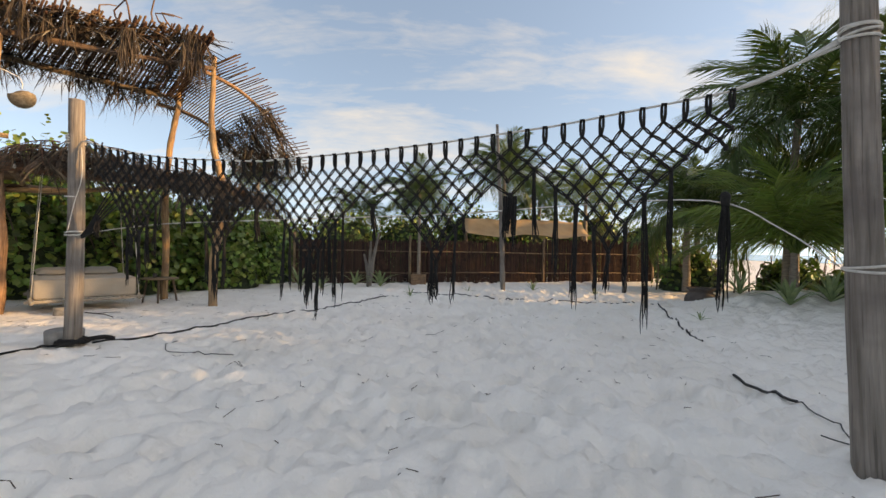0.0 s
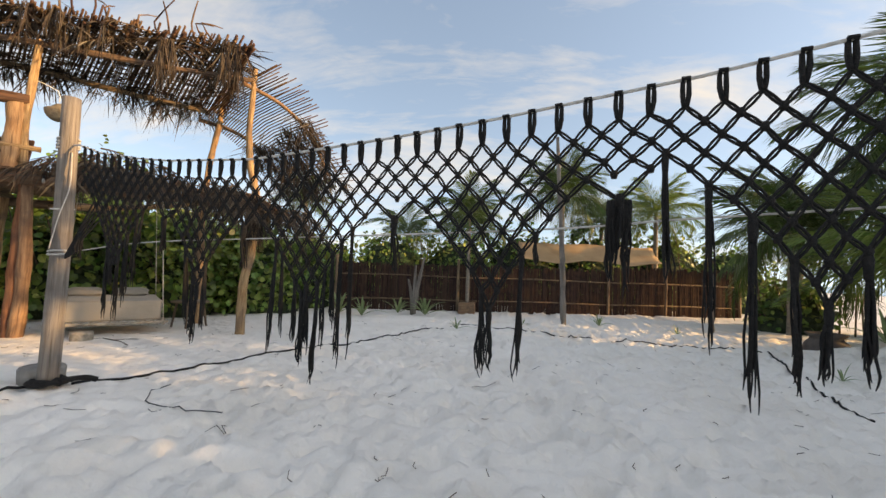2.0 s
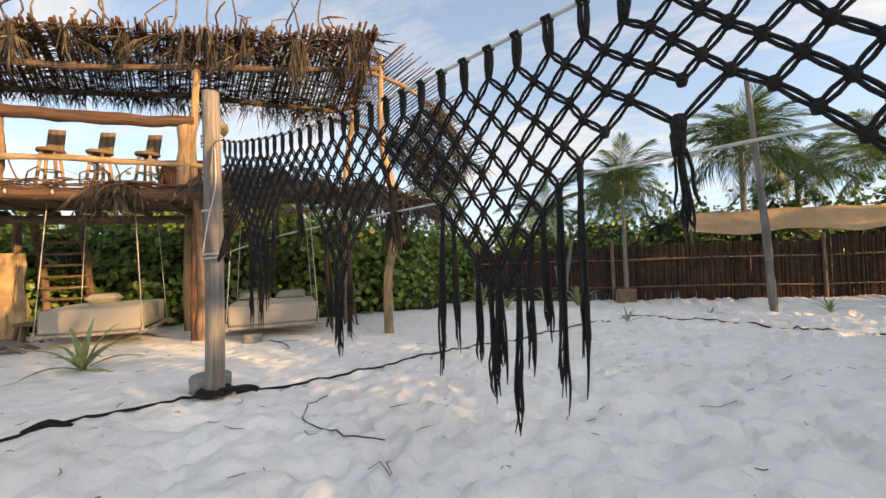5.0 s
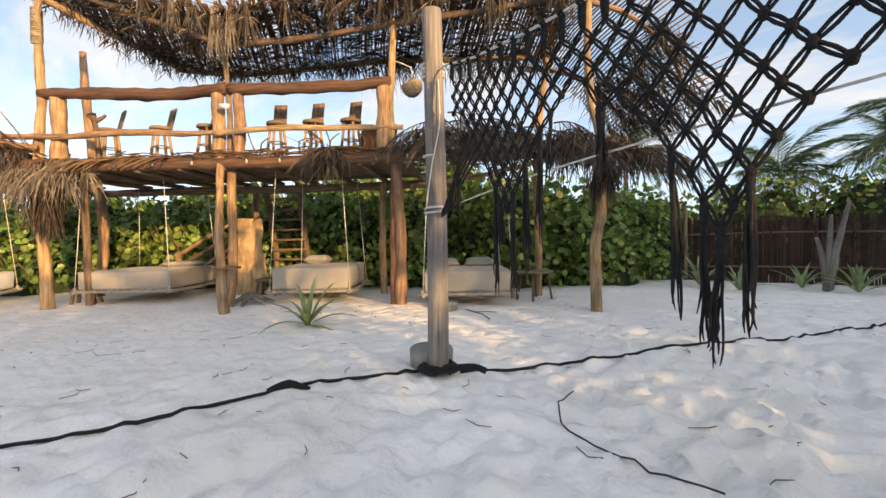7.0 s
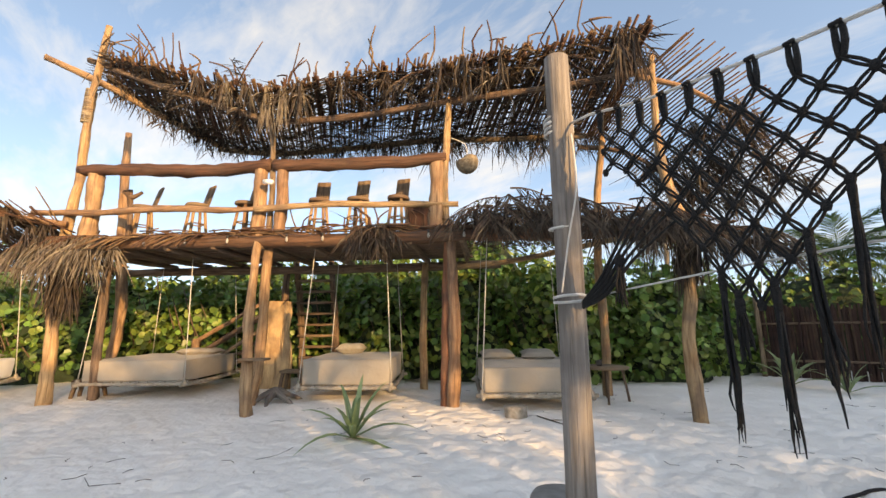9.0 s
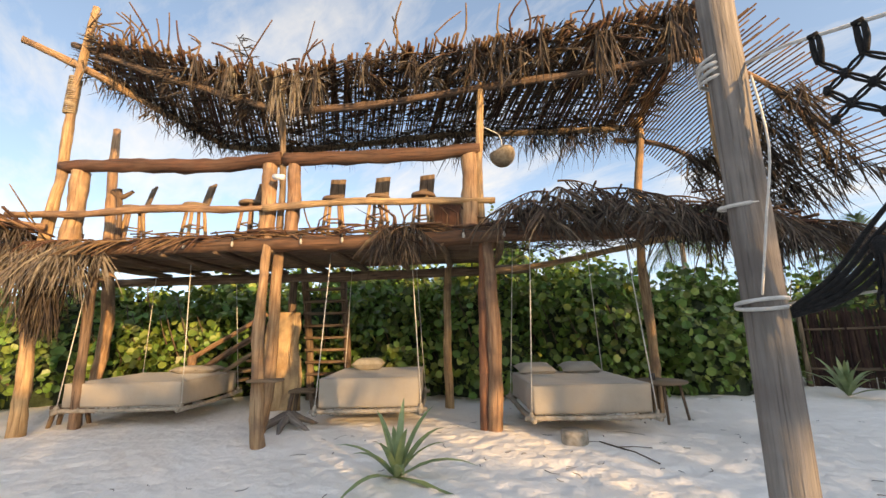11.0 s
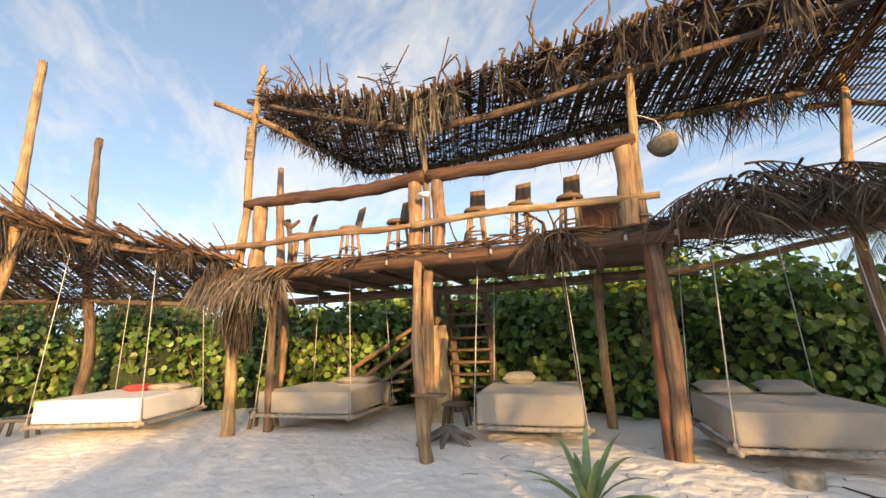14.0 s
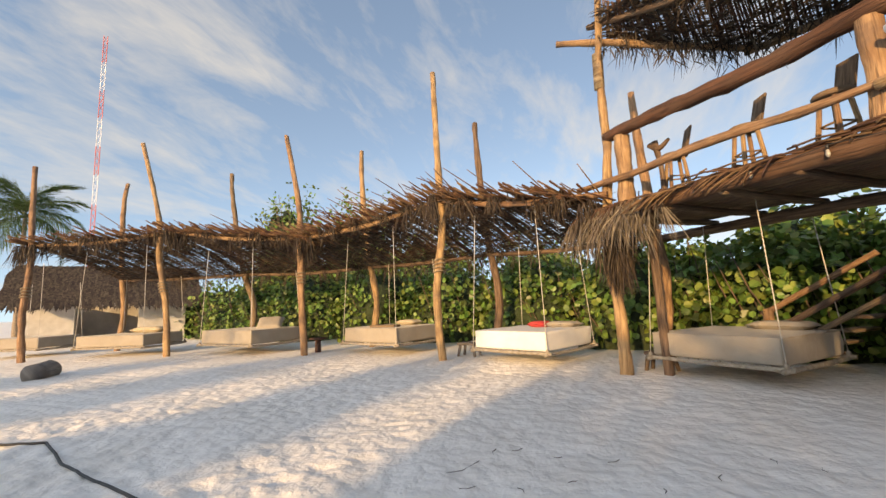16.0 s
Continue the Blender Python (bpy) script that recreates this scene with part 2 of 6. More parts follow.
WATER = material("sea_water", (0.10, 0.20, 0.22), (0.14, 0.26, 0.28), scale=0.05, rough=0.15, bump=0.4, bump_scale=0.6, bump_dist=0.3)
MAST_RED = material("mast_red", (0.55, 0.10, 0.08), (0.62, 0.14, 0.10), rough=0.6, bump=0.0)
MAST_WHITE = material("mast_white", (0.70, 0.70, 0.70), (0.78, 0.78, 0.78), rough=0.6, bump=0.0)
WICKER = material("wicker", (0.19, 0.145, 0.095), (0.33, 0.265, 0.185), scale=20.0, rough=0.85, bump=0.5, bump_scale=60.0, island=0.3)
GLASS_BULB = material("frosted_bulb", (0.32, 0.30, 0.26), (0.42, 0.40, 0.35), rough=0.2, bump=0.0)

rng = np.random.default_rng(7)
LOC = {}


# ---- building helpers ----
class Geo:
    """Vertices, faces and uvs gathered for one mesh."""

    def __init__(self, smooth=True):
        self.v, self.f, self.uv, self.n, self.smooth = [], [], [], 0, smooth

    def add(self, verts, faces, uvs=None):
        verts = np.asarray(verts, float).reshape(-1, 3)
        self.v.append(verts)
        for k, f in enumerate(faces):
            self.f.append(tuple(int(i) + self.n for i in f))
            self.uv.append(uvs[k] if uvs else None)
        self.n += len(verts)
        return self

    def many(self, verts, faces):
        """Verts (N, k, 3) of N equal little pieces with one face list."""
        count, k = verts.shape[:2]
        self.v.append(verts.reshape(-1, 3))
        base = self.n + np.arange(count) * k
        for f in faces:
            self.f.extend(map(tuple, (base[:, None] + np.array(f)[None, :]).tolist()))
            self.uv.extend([None] * count)
        self.n += count * k
        return self

    def tube(self, pts, radii, sides=8, steps=4, wob=0.0, cap=True, seed=0, flat=1.0):
        pts = [Vector(p) for p in pts]
        if np.isscalar(radii):
            radii = [radii] * len(pts)
        fine, rad = [], []
        for i in range(len(pts) - 1):
            p0, p1, p2, p3 = pts[max(i - 1, 0)], pts[i], pts[i + 1], pts[min(i + 2, len(pts) - 1)]
            for k in range(steps):
                t = k / steps
                fine.append(0.5 * ((2 * p1) + (p2 - p0) * t + (2 * p0 - 5 * p1 + 4 * p2 - p3) * t * t + (3 * p1 - p0 - 3 * p2 + p3) * t ** 3))
                rad.append(radii[i] * (1 - t) + radii[i + 1] * t)
        fine.append(pts[-1])
        rad.append(radii[-1])
        tang = [(fine[min(i + 1, len(fine) - 1)] - fine[max(i - 1, 0)]).normalized() for i in range(len(fine))]
        side = tang[0].orthogonal().normalized()
        verts, faces, uvs, length = [], [], [], 0.0
        lens = []
        for i, p in enumerate(fine):
            side = (side - tang[i] * side.dot(tang[i])).normalized()
            up = tang[i].cross(side)
            if i:
                length += (p - fine[i - 1]).length
            lens.append(length)
            for k in range(sides):
                a = 2 * math.pi * k / sides
                r = rad[i]
                if wob:
                    r *= 1 + wob * (noise.noise((math.cos(a) * 1.3 + seed * 3.7, math.sin(a) * 1.3 + seed, length * 2.2)) + 0.45 * noise.noise((math.cos(a) * 2.6 + seed, math.sin(a) * 2.6, length * 6.5)))
                verts.append(p + side * (math.cos(a) * r) + up * (math.sin(a) * r * flat))
        for i in range(len(fine) - 1):
            for k in range(sides):
                k2 = (k + 1) % sides
                faces.append((i * sides + k, i * sides + k2, (i + 1) * sides + k2, (i + 1) * sides + k))
                ua, ub = k / sides, (k + 1) / sides
                uvs.append(((ua, lens[i]), (ub, lens[i]), (ub, lens[i + 1]), (ua, lens[i + 1])))
        if cap:
            last = (len(fine) - 1) * sides
            faces.append(tuple(range(sides - 1, -1, -1)))
            faces.append(tuple(range(last, last + sides)))
            ring = tuple((0.5 + 0.1 * math.cos(2 * math.pi * k / sides), 0.5 + 0.1 * math.sin(2 * math.pi * k / sides)) for k in range(sides))
            uvs += [ring, ring]
        return self.add([tuple(v) for v in verts], faces, uvs)

    def box(self, lo, hi, m=None, bevel=0.01):
        x0, y0, z0 = lo
        x1, y1, z1 = hi
        b = min(bevel, (x1 - x0) / 3, (y1 - y0) / 3, (z1 - z0) / 3)
        bm = bmesh.new()
        bmesh.ops.create_cube(bm, size=1.0)
        for v in bm.verts:
            v.co = Vector(((x0 + x1) / 2 + v.co.x * (x1 - x0), (y0 + y1) / 2 + v.co.y * (y1 - y0), (z0 + z1) / 2 + v.co.z * (z1 - z0)))
        if b > 0:
            bmesh.ops.bevel(bm, geom=list(bm.edges), offset=b, segments=1, affect="EDGES")
        if m:
            bmesh.ops.transform(bm, matrix=m, verts=bm.verts)
        bm.verts.index_update()
        vs = [tuple(v.co) for v in bm.verts]
        fs = [tuple(v.index for v in f.verts) for f in bm.faces]
        big = max(x1 - x0, y1 - y0, z1 - z0)
        axis = [x1 - x0, y1 - y0, z1 - z0].index(big)
        uvs = []
        inv = m.inverted() if m else None
        for f in fs:
            row = []
            for i in f:
                c = (inv @ Vector(vs[i])) if inv else Vector(vs[i])
                o = [c[k] for k in range(3) if k != axis]
                row.append((o[0] * 1.3 + o[1] * 2.1, c[axis]))
            uvs.append(tuple(row))
        bm.free()
        return self.add(vs, fs, uvs)

    def blades(self, base, way, side, length, width, droop):
        """Tapered, drooping strips: base, way and side are (N, 3); the rest (N,)."""
        length, width, droop = length[:, None], width[:, None], droop[:, None]
        down = np.array([[0, 0, -1.0]])
        mid = base + way * length * 0.5 + down * droop * length * 0.25
        tip = base + way * length * (1 - 0.3 * np.abs(droop)) + down * droop * length
        v = np.stack([base - side * width * 0.3, base + side * width * 0.3, mid + side * width * 0.5, mid - side * width * 0.5, tip], axis=1)
        return self.many(v, [(0, 1, 2, 3), (3, 2, 4)])

    def mesh(self, name, mat, shift=(0, 0, 0)):
        me = bpy.data.meshes.new(name)
        vs = np.concatenate(self.v) - np.array(shift, float)[None, :]
        me.from_pydata(vs.tolist(), [], self.f)
        if any(u is not None for u in self.uv):
            lay = me.uv_layers.new(name="UVMap")
            flat = []
            for f, u in zip(self.f, self.uv):
                for k in range(len(f)):
                    flat.extend(u[k] if u else (0.0, 0.0))
            lay.data.foreach_set("uv", flat)
        if self.smooth:
            me.polygons.foreach_set("use_smooth", [True] * len(me.polygons))
        me.materials.append(mat)
        me.update()
        return me


def thing(name, loc, label, category, group="", kind=""):
    """An empty at the base of a thing, to carry its parts."""
    ob = new(name)
    ob.empty_display_size = 0.2
    ob.location = loc
    LOC[ob.name] = tuple(loc)
    return tagged(ob, label, category, group, kind)


def part(name, geo, mat, parent, label="", kind=""):
    """One mesh under a thing or a part; the geometry is given in the world's metres."""
    loc = LOC[parent.name]
    ob = new(name, geo.mesh(name, mat, loc))
    ob.parent = parent
    LOC[ob.name] = loc
    if label or kind:
        tagged(ob, label, "", "", kind)
    return ob


def solo(name, geo, mat, label, category, group="", kind=""):
    """A thing that is one mesh, its origin at its base."""
    vs = np.concatenate(geo.v)
    loc = ((vs[:, 0].min() + vs[:, 0].max()) / 2, (vs[:, 1].min() + vs[:, 1].max()) / 2, vs[:, 2].min())
    ob = new(name, geo.mesh(name, mat, loc))
    ob.location = loc
    LOC[ob.name] = loc
    return tagged(ob, label, category, group, kind)


AX, AY, UX, UY = -13.947, 2.691, 0.750, 0.680


def S(s, d, z):
    """The two-storey shelter's own axes: s along its front, d back from it."""
    return (AX + s * UX - d * UY, AY + s * UY + d * UX, z)


def soft_box(size, bevel=0.06, lump=0.012, seed=0, m=None, sag=0.0):
    """A padded block with rounded edges and a slightly uneven skin."""
    bm = bmesh.new()
    bmesh.ops.create_cube(bm, size=1.0)
    for v in bm.verts:
        v.co = Vector((v.co.x * size[0], v.co.y * size[1], v.co.z * size[2]))
    bmesh.ops.bevel(bm, geom=list(bm.edges), offset=bevel, segments=3, affect="EDGES", profile=0.6)
    bmesh.ops.subdivide_edges(bm, edges=[e for e in bm.edges if e.calc_length() > 0.25], cuts=7, use_grid_fill=True)
    for v in bm.verts:
        k = noise.noise(Vector(v.co) * 3.0 + Vector((seed * 5.3, 0, 0))) + 0.5 * noise.noise(Vector(v.co) * 8.0 + Vector((seed, 9, 0)))
        v.co += v.co.normalized() * k * lump
        v.co.z -= sag * (1 - (2 * v.co.x / size[0]) ** 2) * (1 - (2 * v.co.y / size[1]) ** 2) * (1 if v.co.z > 0 else 0)
    if m:
        bmesh.ops.transform(bm, matrix=m, verts=bm.verts)
    bm.verts.index_update()
    g = Geo()
    g.add([tuple(v.co) for v in bm.verts], [tuple(v.index for v in f.verts) for f in bm.faces])
    bm.free()
    return g


def lathe(profile, sides=20, centre=(0, 0, 0), wob=0.0):
    g = Geo()
    vs, fs = [], []
    for i, (r, z) in enumerate(profile):
        for k in range(sides):
            a = 2 * math.pi * k / sides
            rr = r * (1 + wob * noise.noise((math.cos(a) * 2, math.sin(a) * 2, z * 3)))
            vs.append((centre[0] + rr * math.cos(a), centre[1] + rr * math.sin(a), centre[2] + z))
    for i in range(len(profile) - 1):
        for k in range(sides):
            k2 = (k + 1) % sides
            fs.append((i * sides + k, i * sides + k2, (i + 1) * sides + k2, (i + 1) * sides + k))
    fs.append(tuple(range(sides - 1, -1, -1)))
    fs.append(tuple(range((len(profile) - 1) * sides, len(profile) * sides)))
    return g.add(vs, fs)


# ---- ground ----
MOUND = (8.6, 10.0)


def ground_z(x, y):
    """The sand's height: trodden hollows, soft swells and one bank under the palms."""
    near = max(0.0, 1 - max(abs(x + 4) / 26, abs(y - 1) / 24) ** 4)
    trod = 0.14 + 0.86 / (1 + math.exp(-max(-40.0, min(40.0, x + 4.8 - 0.25 * (y - 5))) * 1.1))
    z = 0.05 * noise.noise((x * 0.55, y * 0.55, 0.3)) * near
    z += (0.07 * noise.noise((x * 1.7, y * 1.7, 4.0)) + 0.18 * (0.22 - abs(noise.noise((x * 2.9 + 0.4 * noise.noise((x, y, 3)), y * 2.9, 8.0)))) + 0.16 * (0.2 - abs(noise.noise((x * 4.6, y * 4.6, 2.0))))) * near * trod
    if near > 0.2:
        f = noise.voronoi((x * 2.7 + 0.35 * noise.noise((x * 1.3, y * 1.3, 6)), y * 2.7 + 0.35 * noise.noise((x * 1.3, y * 1.3, 9)), 0.0))[0][0]
        z -= 0.10 * max(0.0, 1 - (f / 0.38) ** 3) * near * trod
    z += 0.11 * math.exp(-((x + 5.7) / 2.4) ** 2 - ((y - 5.0) / 1.7) ** 2)
    m2 = ((x - MOUND[0]) / 1.9) ** 2 + ((y - MOUND[1]) / 1.6) ** 2
    z += 0.62 * math.exp(-m2 * 0.9)
    return z


def axis_steps(lo, hi, step, far):
    mid = list(np.arange(lo, hi + step / 2, step))
    out, d, p = [], step, hi
    while p < far:
        d *= 1.35
        p += d
        out.append(p)
    low, d, p = [], step, lo
    while p > -far:
        d *= 1.35
        p -= d
        low.append(p)
    return low[::-1] + mid + out


gx, gy = axis_steps(-15, 7, 0.055, 1500), axis_steps(-4.5, 14, 0.055, 1500)
g = Geo()
gv = [(x, y, ground_z(x, y)) for y in gy for x in gx]
nx = len(gx)
g.add(gv, [(j * nx + i, j * nx + i + 1, (j + 1) * nx + i + 1, (j + 1) * nx + i) for j in range(len(gy) - 1) for i in range(nx - 1)])
ground = new("ground", g.mesh("ground", SAND))
tagged(ground, "pale trodden beach sand with soft hollows", "ground", "", "structure")

g = Geo(smooth=False)
g.box((70, -900, -0.9), (1400, 1400, 0.06), bevel=0.0)
water = new("water", g.mesh("water", WATER))
tagged(water, "calm sea beyond the beach", "water", "", "structure")


# ---- fronds, thatch and tufts ----
def unit(a):
    return a / np.maximum(np.linalg.norm(a, axis=-1, keepdims=True), 1e-9)


def tuft(geo, p, count, length, spread, rg, width=0.022, lean=(0, 0, 0)):
    """A hanging bunch of dry leaflets."""
    p = np.array(p, float)
    base = p + rg.normal(0, spread * 0.25, (count, 3)) * np.array([1, 1, 0.5])
    way = unit(rg.normal(0, spread, (count, 3)) + np.array([0, 0, -1.0]) + np.array(lean))
    side = unit(np.cross(way, rg.normal(0, 1, (count, 3))))
    geo.blades(base, way, side, length * rg.uniform(0.55, 1.1, count), width * rg.uniform(0.6, 1.3, count), rg.uniform(0.0, 0.15, count))


def dry_frond(geo, ribs, p, way, length, rg, leaf=0.42, count=34, droop=0.5, hang=0.8):
    """A dry frond: an arched rib with leaflets that hang from both sides."""
    p, way = Vector(p), Vector(way).normalized()
    pts = [p + way * (length * t) + Vector((0, 0, -droop * length * t * t)) for t in (0, 0.25, 0.5, 0.75, 1.0)]
    ribs.tube(pts, [0.018, 0.015, 0.011, 0.008, 0.004], sides=4, steps=2, cap=False)
    t = rg.uniform(0.12, 1.0, count)
    base = np.array([tuple(p)]) + np.array([tuple(way)]) * (length * t)[:, None] + np.array([[0, 0, -1.0]]) * (droop * length * t * t)[:, None]
    across = np.array(tuple(way.cross(Vector((0, 0, 1))).normalized()))
    sgn = np.where(rg.random(count) < 0.5, -1.0, 1.0)[:, None]
    w = unit(across[None, :] * sgn * rg.uniform(0.3, 0.9, (count, 1)) + np.array([tuple(way)]) * rg.uniform(0.3, 0.8, (count, 1)) + np.array([[0, 0, -1.0]]) * hang * rg.uniform(0.4, 1.2, (count, 1)))
    sd = unit(np.cross(w, rg.normal(0, 1, (count, 3))))
    geo.blades(base, w, sd, leaf * rg.uniform(0.6, 1.15, count), rg.uniform(0.014, 0.024, count), rg.uniform(0.1, 0.5, count))


def curve(points):
    """A function of 0..1 along a polyline."""
    pts = [np.array(p, float) for p in points]
    seg = [np.linalg.norm(pts[i + 1] - pts[i]) for i in range(len(pts) - 1)]
    total = sum(seg)

    def at(u):
        d = max(0.0, min(1.0, u)) * total
        for i, l in enumerate(seg):
            if d <= l or i == len(seg) - 1:
                return pts[i] + (pts[i + 1] - pts[i]) * (d / l)
            d -= l
    return at


def lattice(front, rear, ribs_n, rg, over_f=(0.1, 0.5), over_r=(0.0, 0.3), bow=0.1, rows=14, strips=1500, strip_len=0.55, slant=0.0, thick=0.013):
    """Frond ribs laid from a rear to a front edge, with dry leaflets woven across them."""
    ribs, leaves = Geo(), Geo(smooth=False)
    for i in range(ribs_n):
        u = (i + rg.uniform(0.1, 0.9)) / ribs_n
        a, b = rear(u), front(min(1, max(0, u + slant + rg.normal(0, 0.006))))
        w = b - a
        l = np.linalg.norm(w)
        w = w / l
        f, r = rg.uniform(*over_f), rg.uniform(*over_r)
        jit = rg.normal(0, 0.02, 3)
        p0, p3 = a - w * r, b + w * f + jit + np.array([0, 0, rg.uniform(-0.05, 0.18)])
        p1 = a + (b - a) * 0.4 + np.array([0, 0, bow + rg.normal(0, 0.03)])
        p2 = a + (b - a) * 0.8 + np.array([0, 0, bow * 0.8 + rg.normal(0, 0.03)])
        k = thick * rg.uniform(0.7, 1.3)
        ribs.tube([p0, p1, p2, p3], [k * 0.7, k, k * 1.15, k * 1.3], sides=4, steps=1 if l < 1.2 else 2, cap=True)
    n = strips
    u, v = rg.uniform(0.0, 1.0, n), rg.integers(0, rows, n) / rows + rg.normal(0, 0.012, n)
    a = np.array([rear(x) for x in u])
    b = np.array([front(min(1, max(0, x + slant))) for x in u])
    a2 = np.array([rear(min(1, x + 0.02)) for x in u])
    b2 = np.array([front(min(1, max(0, x + 0.02 + slant))) for x in u])
    base = a + (b - a) * v[:, None]
    along = (a2 + (b2 - a2) * v[:, None]) - base
    ok = np.linalg.norm(along, axis=1) > 1e-6
    base, along, a, b, v = base[ok], unit(along[ok]), a[ok], b[ok], v[ok]
    n = len(base)
    base[:, 2] += bow * 4 * (v * (1 - v)) * 0.9 + rg.uniform(0.0, 0.05, n)
    sgn = np.where(rg.random(n) < 0.5, -1.0, 1.0)[:, None]
    cross = unit(b - a)
    way = unit(along * sgn + cross * rg.normal(0, 0.28, (n, 1)) + np.array([[0, 0, 1.0]]) * rg.normal(-0.06, 0.14, (n, 1)))
    leaves.blades(base, way, unit(np.cross(way, np.cross(along, cross)) + rg.normal(0, 0.35, (n, 3))), strip_len * rg.uniform(0.5, 1.2, n), rg.uniform(0.02, 0.045, n), rg.uniform(0.0, 0.18, n))
    return ribs, leaves


# ---- the two-storey shelter ----
shelter = thing("beach_shelter", S(3.6, 1.0, 0), "two-storey driftwood beach shelter with a bar deck and dry palm-frond roof", "shelter")


def log(name, pts, radii, mat, parent, label="", sides=12, wob=0.34, seed=0, steps=7, flat=1.0):
    g = Geo()
    g.tube(pts, radii, sides=sides, steps=steps, wob=wob, seed=seed, flat=flat)
    return part(name, g, mat, parent, label)


log("tower_post", [S(-0.07, 0.02, -0.15), S(-0.08, 0.02, 0.5), S(-0.07, 0.0, 1.1), S(-0.21, 0, 2.06), S(-0.1, 0, 3.4), S(0.0, 0, 4.43), S(0.0, -0.02, 5.75), S(0.26, -0.1, 7.53)], [0.119, 0.112, 0.098, 0.091, 0.084, 0.077, 0.070, 0.059], TAN, shelter, "crooked pale barked post that rises above the roof", seed=1)
log("rear_post", [S(0.42, 0.48, -0.1), S(0.37, 0.5, 1.4), S(0.35, 0.5, 2.9)], [0.091, 0.077, 0.070], DARK, shelter, seed=2)
log("prop", [S(4.14, -0.62, -0.1), S(4.06, -0.55, 0.44), S(3.91, -0.35, 1.22), S(3.83, -0.2, 1.94), S(3.82, -0.08, 3.0)], [0.091, 0.088, 0.084, 0.073, 0.070], TAN, shelter, "pale forked prop leaning against the deck", seed=3)
log("front_post", [S(3.72, 0.15, -0.1), S(3.85, 0.15, 0.77), S(3.87, 0.15, 1.7), S(3.9, 0.12, 3.0)], [0.105, 0.091, 0.084, 0.077], TAN, shelter, seed=4)
log("front_post", [S(7.25, 0.1, -0.1), S(7.3, 0.08, 0.76), S(7.29, 0.05, 1.86), S(7.25, 0.02, 3.15)], [0.119, 0.105, 0.091, 0.070], TAN, shelter, seed=5)
log("split_post", [S(7.13, 0.16, -0.1), S(7.15, 0.16, 0.9), S(7.17, 0.14, 1.87), S(7.2, 0.12, 2.95)], [0.095, 0.09, 0.082, 0.07], SPLIT, shelter, "reddish split log beside the corner post, sunlight painted into its colour", seed=6)
log("rear_post", [S(6.49, 2.17, -0.1), S(6.45, 2.2, 1.2), S(6.5, 2.22, 2.75)], [0.084, 0.077, 0.070], TAN, shelter, seed=7)
log("rear_post", [S(3.14, 2.4, -0.1), S(3.12, 2.4, 1.3), S(3.15, 2.4, 2.75)], [0.105, 0.091, 0.077], DARK, shelter, seed=8)
log("roof_post", [S(7.18, 0.02, 2.95), S(7.17, 0, 4.0), S(7.25, 0, 5.5)], [0.066, 0.059, 0.056], TAN, shelter, seed=9)
log("roof_post", [S(3.93, 0.05, 2.95), S(3.93, 0.05, 4.2), S(3.86, 0, 5.3)], [0.056, 0.052, 0.049], DARK, shelter, seed=10)
log("tall_post", [S(10.1, 1.52, -0.1), S(10.13, 1.52, 1.48), S(10.1, 1.52, 2.64), S(10.19, 1.52, 4.1), S(10.33, 1.5, 4.98), S(10.36, 1.5, 5.5)], [0.091, 0.084, 0.077, 0.070, 0.066, 0.056], TAN, shelter, "tall crooked rear post of bare pale wood", seed=11)
log("corner_post", [S(10.8, -0.52, -0.1), S(10.86, -0.27, 1.1), S(11.01, -0.15, 1.95), S(11.03, -0.05, 3.1), S(10.89, 0, 3.75), S(10.82, 0, 4.48), S(10.83, 0, 5.22), S(10.86, 0, 6.1)], [0.105, 0.098, 0.084, 0.084, 0.075, 0.068, 0.062, 0.05], TAN, shelter, "crooked corner post bending twice on its way up", seed=12)
for s0, w0, m0, k0 in ((0.32, 0.15, TAN, 1), (3.72, 0.13, TAN, 2), (4.14, 0.12, TAN, 3), (7.0, 0.14, TAN, 4)):
    log("counter_stub", [S(s0, 0.02, 2.95), S(s0 + 0.02, 0.02, 3.7), S(s0 + 0.01, 0.02, 4.32)], [w0, w0 * 0.95, w0 * 0.9], m0, shelter, "thick stub holding the bar counter", seed=20 + k0, sides=8)

# bar counter, rail, rims
log("bar_counter", [S(0.0, 0.0, 4.43), S(1.3, -0.02, 4.37), S(2.6, 0.0, 4.30), S(3.93, 0.0, 4.36)], [0.105, 0.12, 0.12, 0.105], RED, shelter, "long hewn slab used as a bar counter", sides=10, wob=0.4, seed=31, flat=1.0)
log("bar_counter", [S(3.98, 0.0, 4.34), S(5.2, -0.02, 4.30), S(6.3, 0.0, 4.30), S(7.2, 0.0, 4.33)], [0.105, 0.115, 0.115, 0.09], RED, shelter, sides=10, wob=0.4, seed=32)
log("rail", [S(-0.75, -0.12, 3.56), S(0.6, -0.14, 3.50), S(2.0, -0.15, 3.53), S(3.2, -0.14, 3.46), S(4.1, -0.14, 3.49)], [0.05, 0.06, 0.062, 0.055, 0.045], TAN, shelter, "wavy bare-wood foot rail", seed=33)
log("rail", [S(3.75, -0.16, 3.44), S(5.0, -0.15, 3.50), S(6.2, -0.1, 3.47), S(7.4, -0.02, 3.46)], [0.05, 0.055, 0.055, 0.05], TAN, shelter, seed=34)
log("deck_rim", [S(-0.4, -0.05, 2.93), S(1.8, -0.05, 2.90), S(3.8, -0.06, 2.88), S(5.6, -0.05, 2.86), S(7.6, -0.05, 2.90), S(9.4, -0.1, 2.86), S(11.0, -0.1, 2.9)], [0.10, 0.11, 0.12, 0.12, 0.12, 0.10, 0.08], RED, shelter, "long log rim under the deck", seed=35)
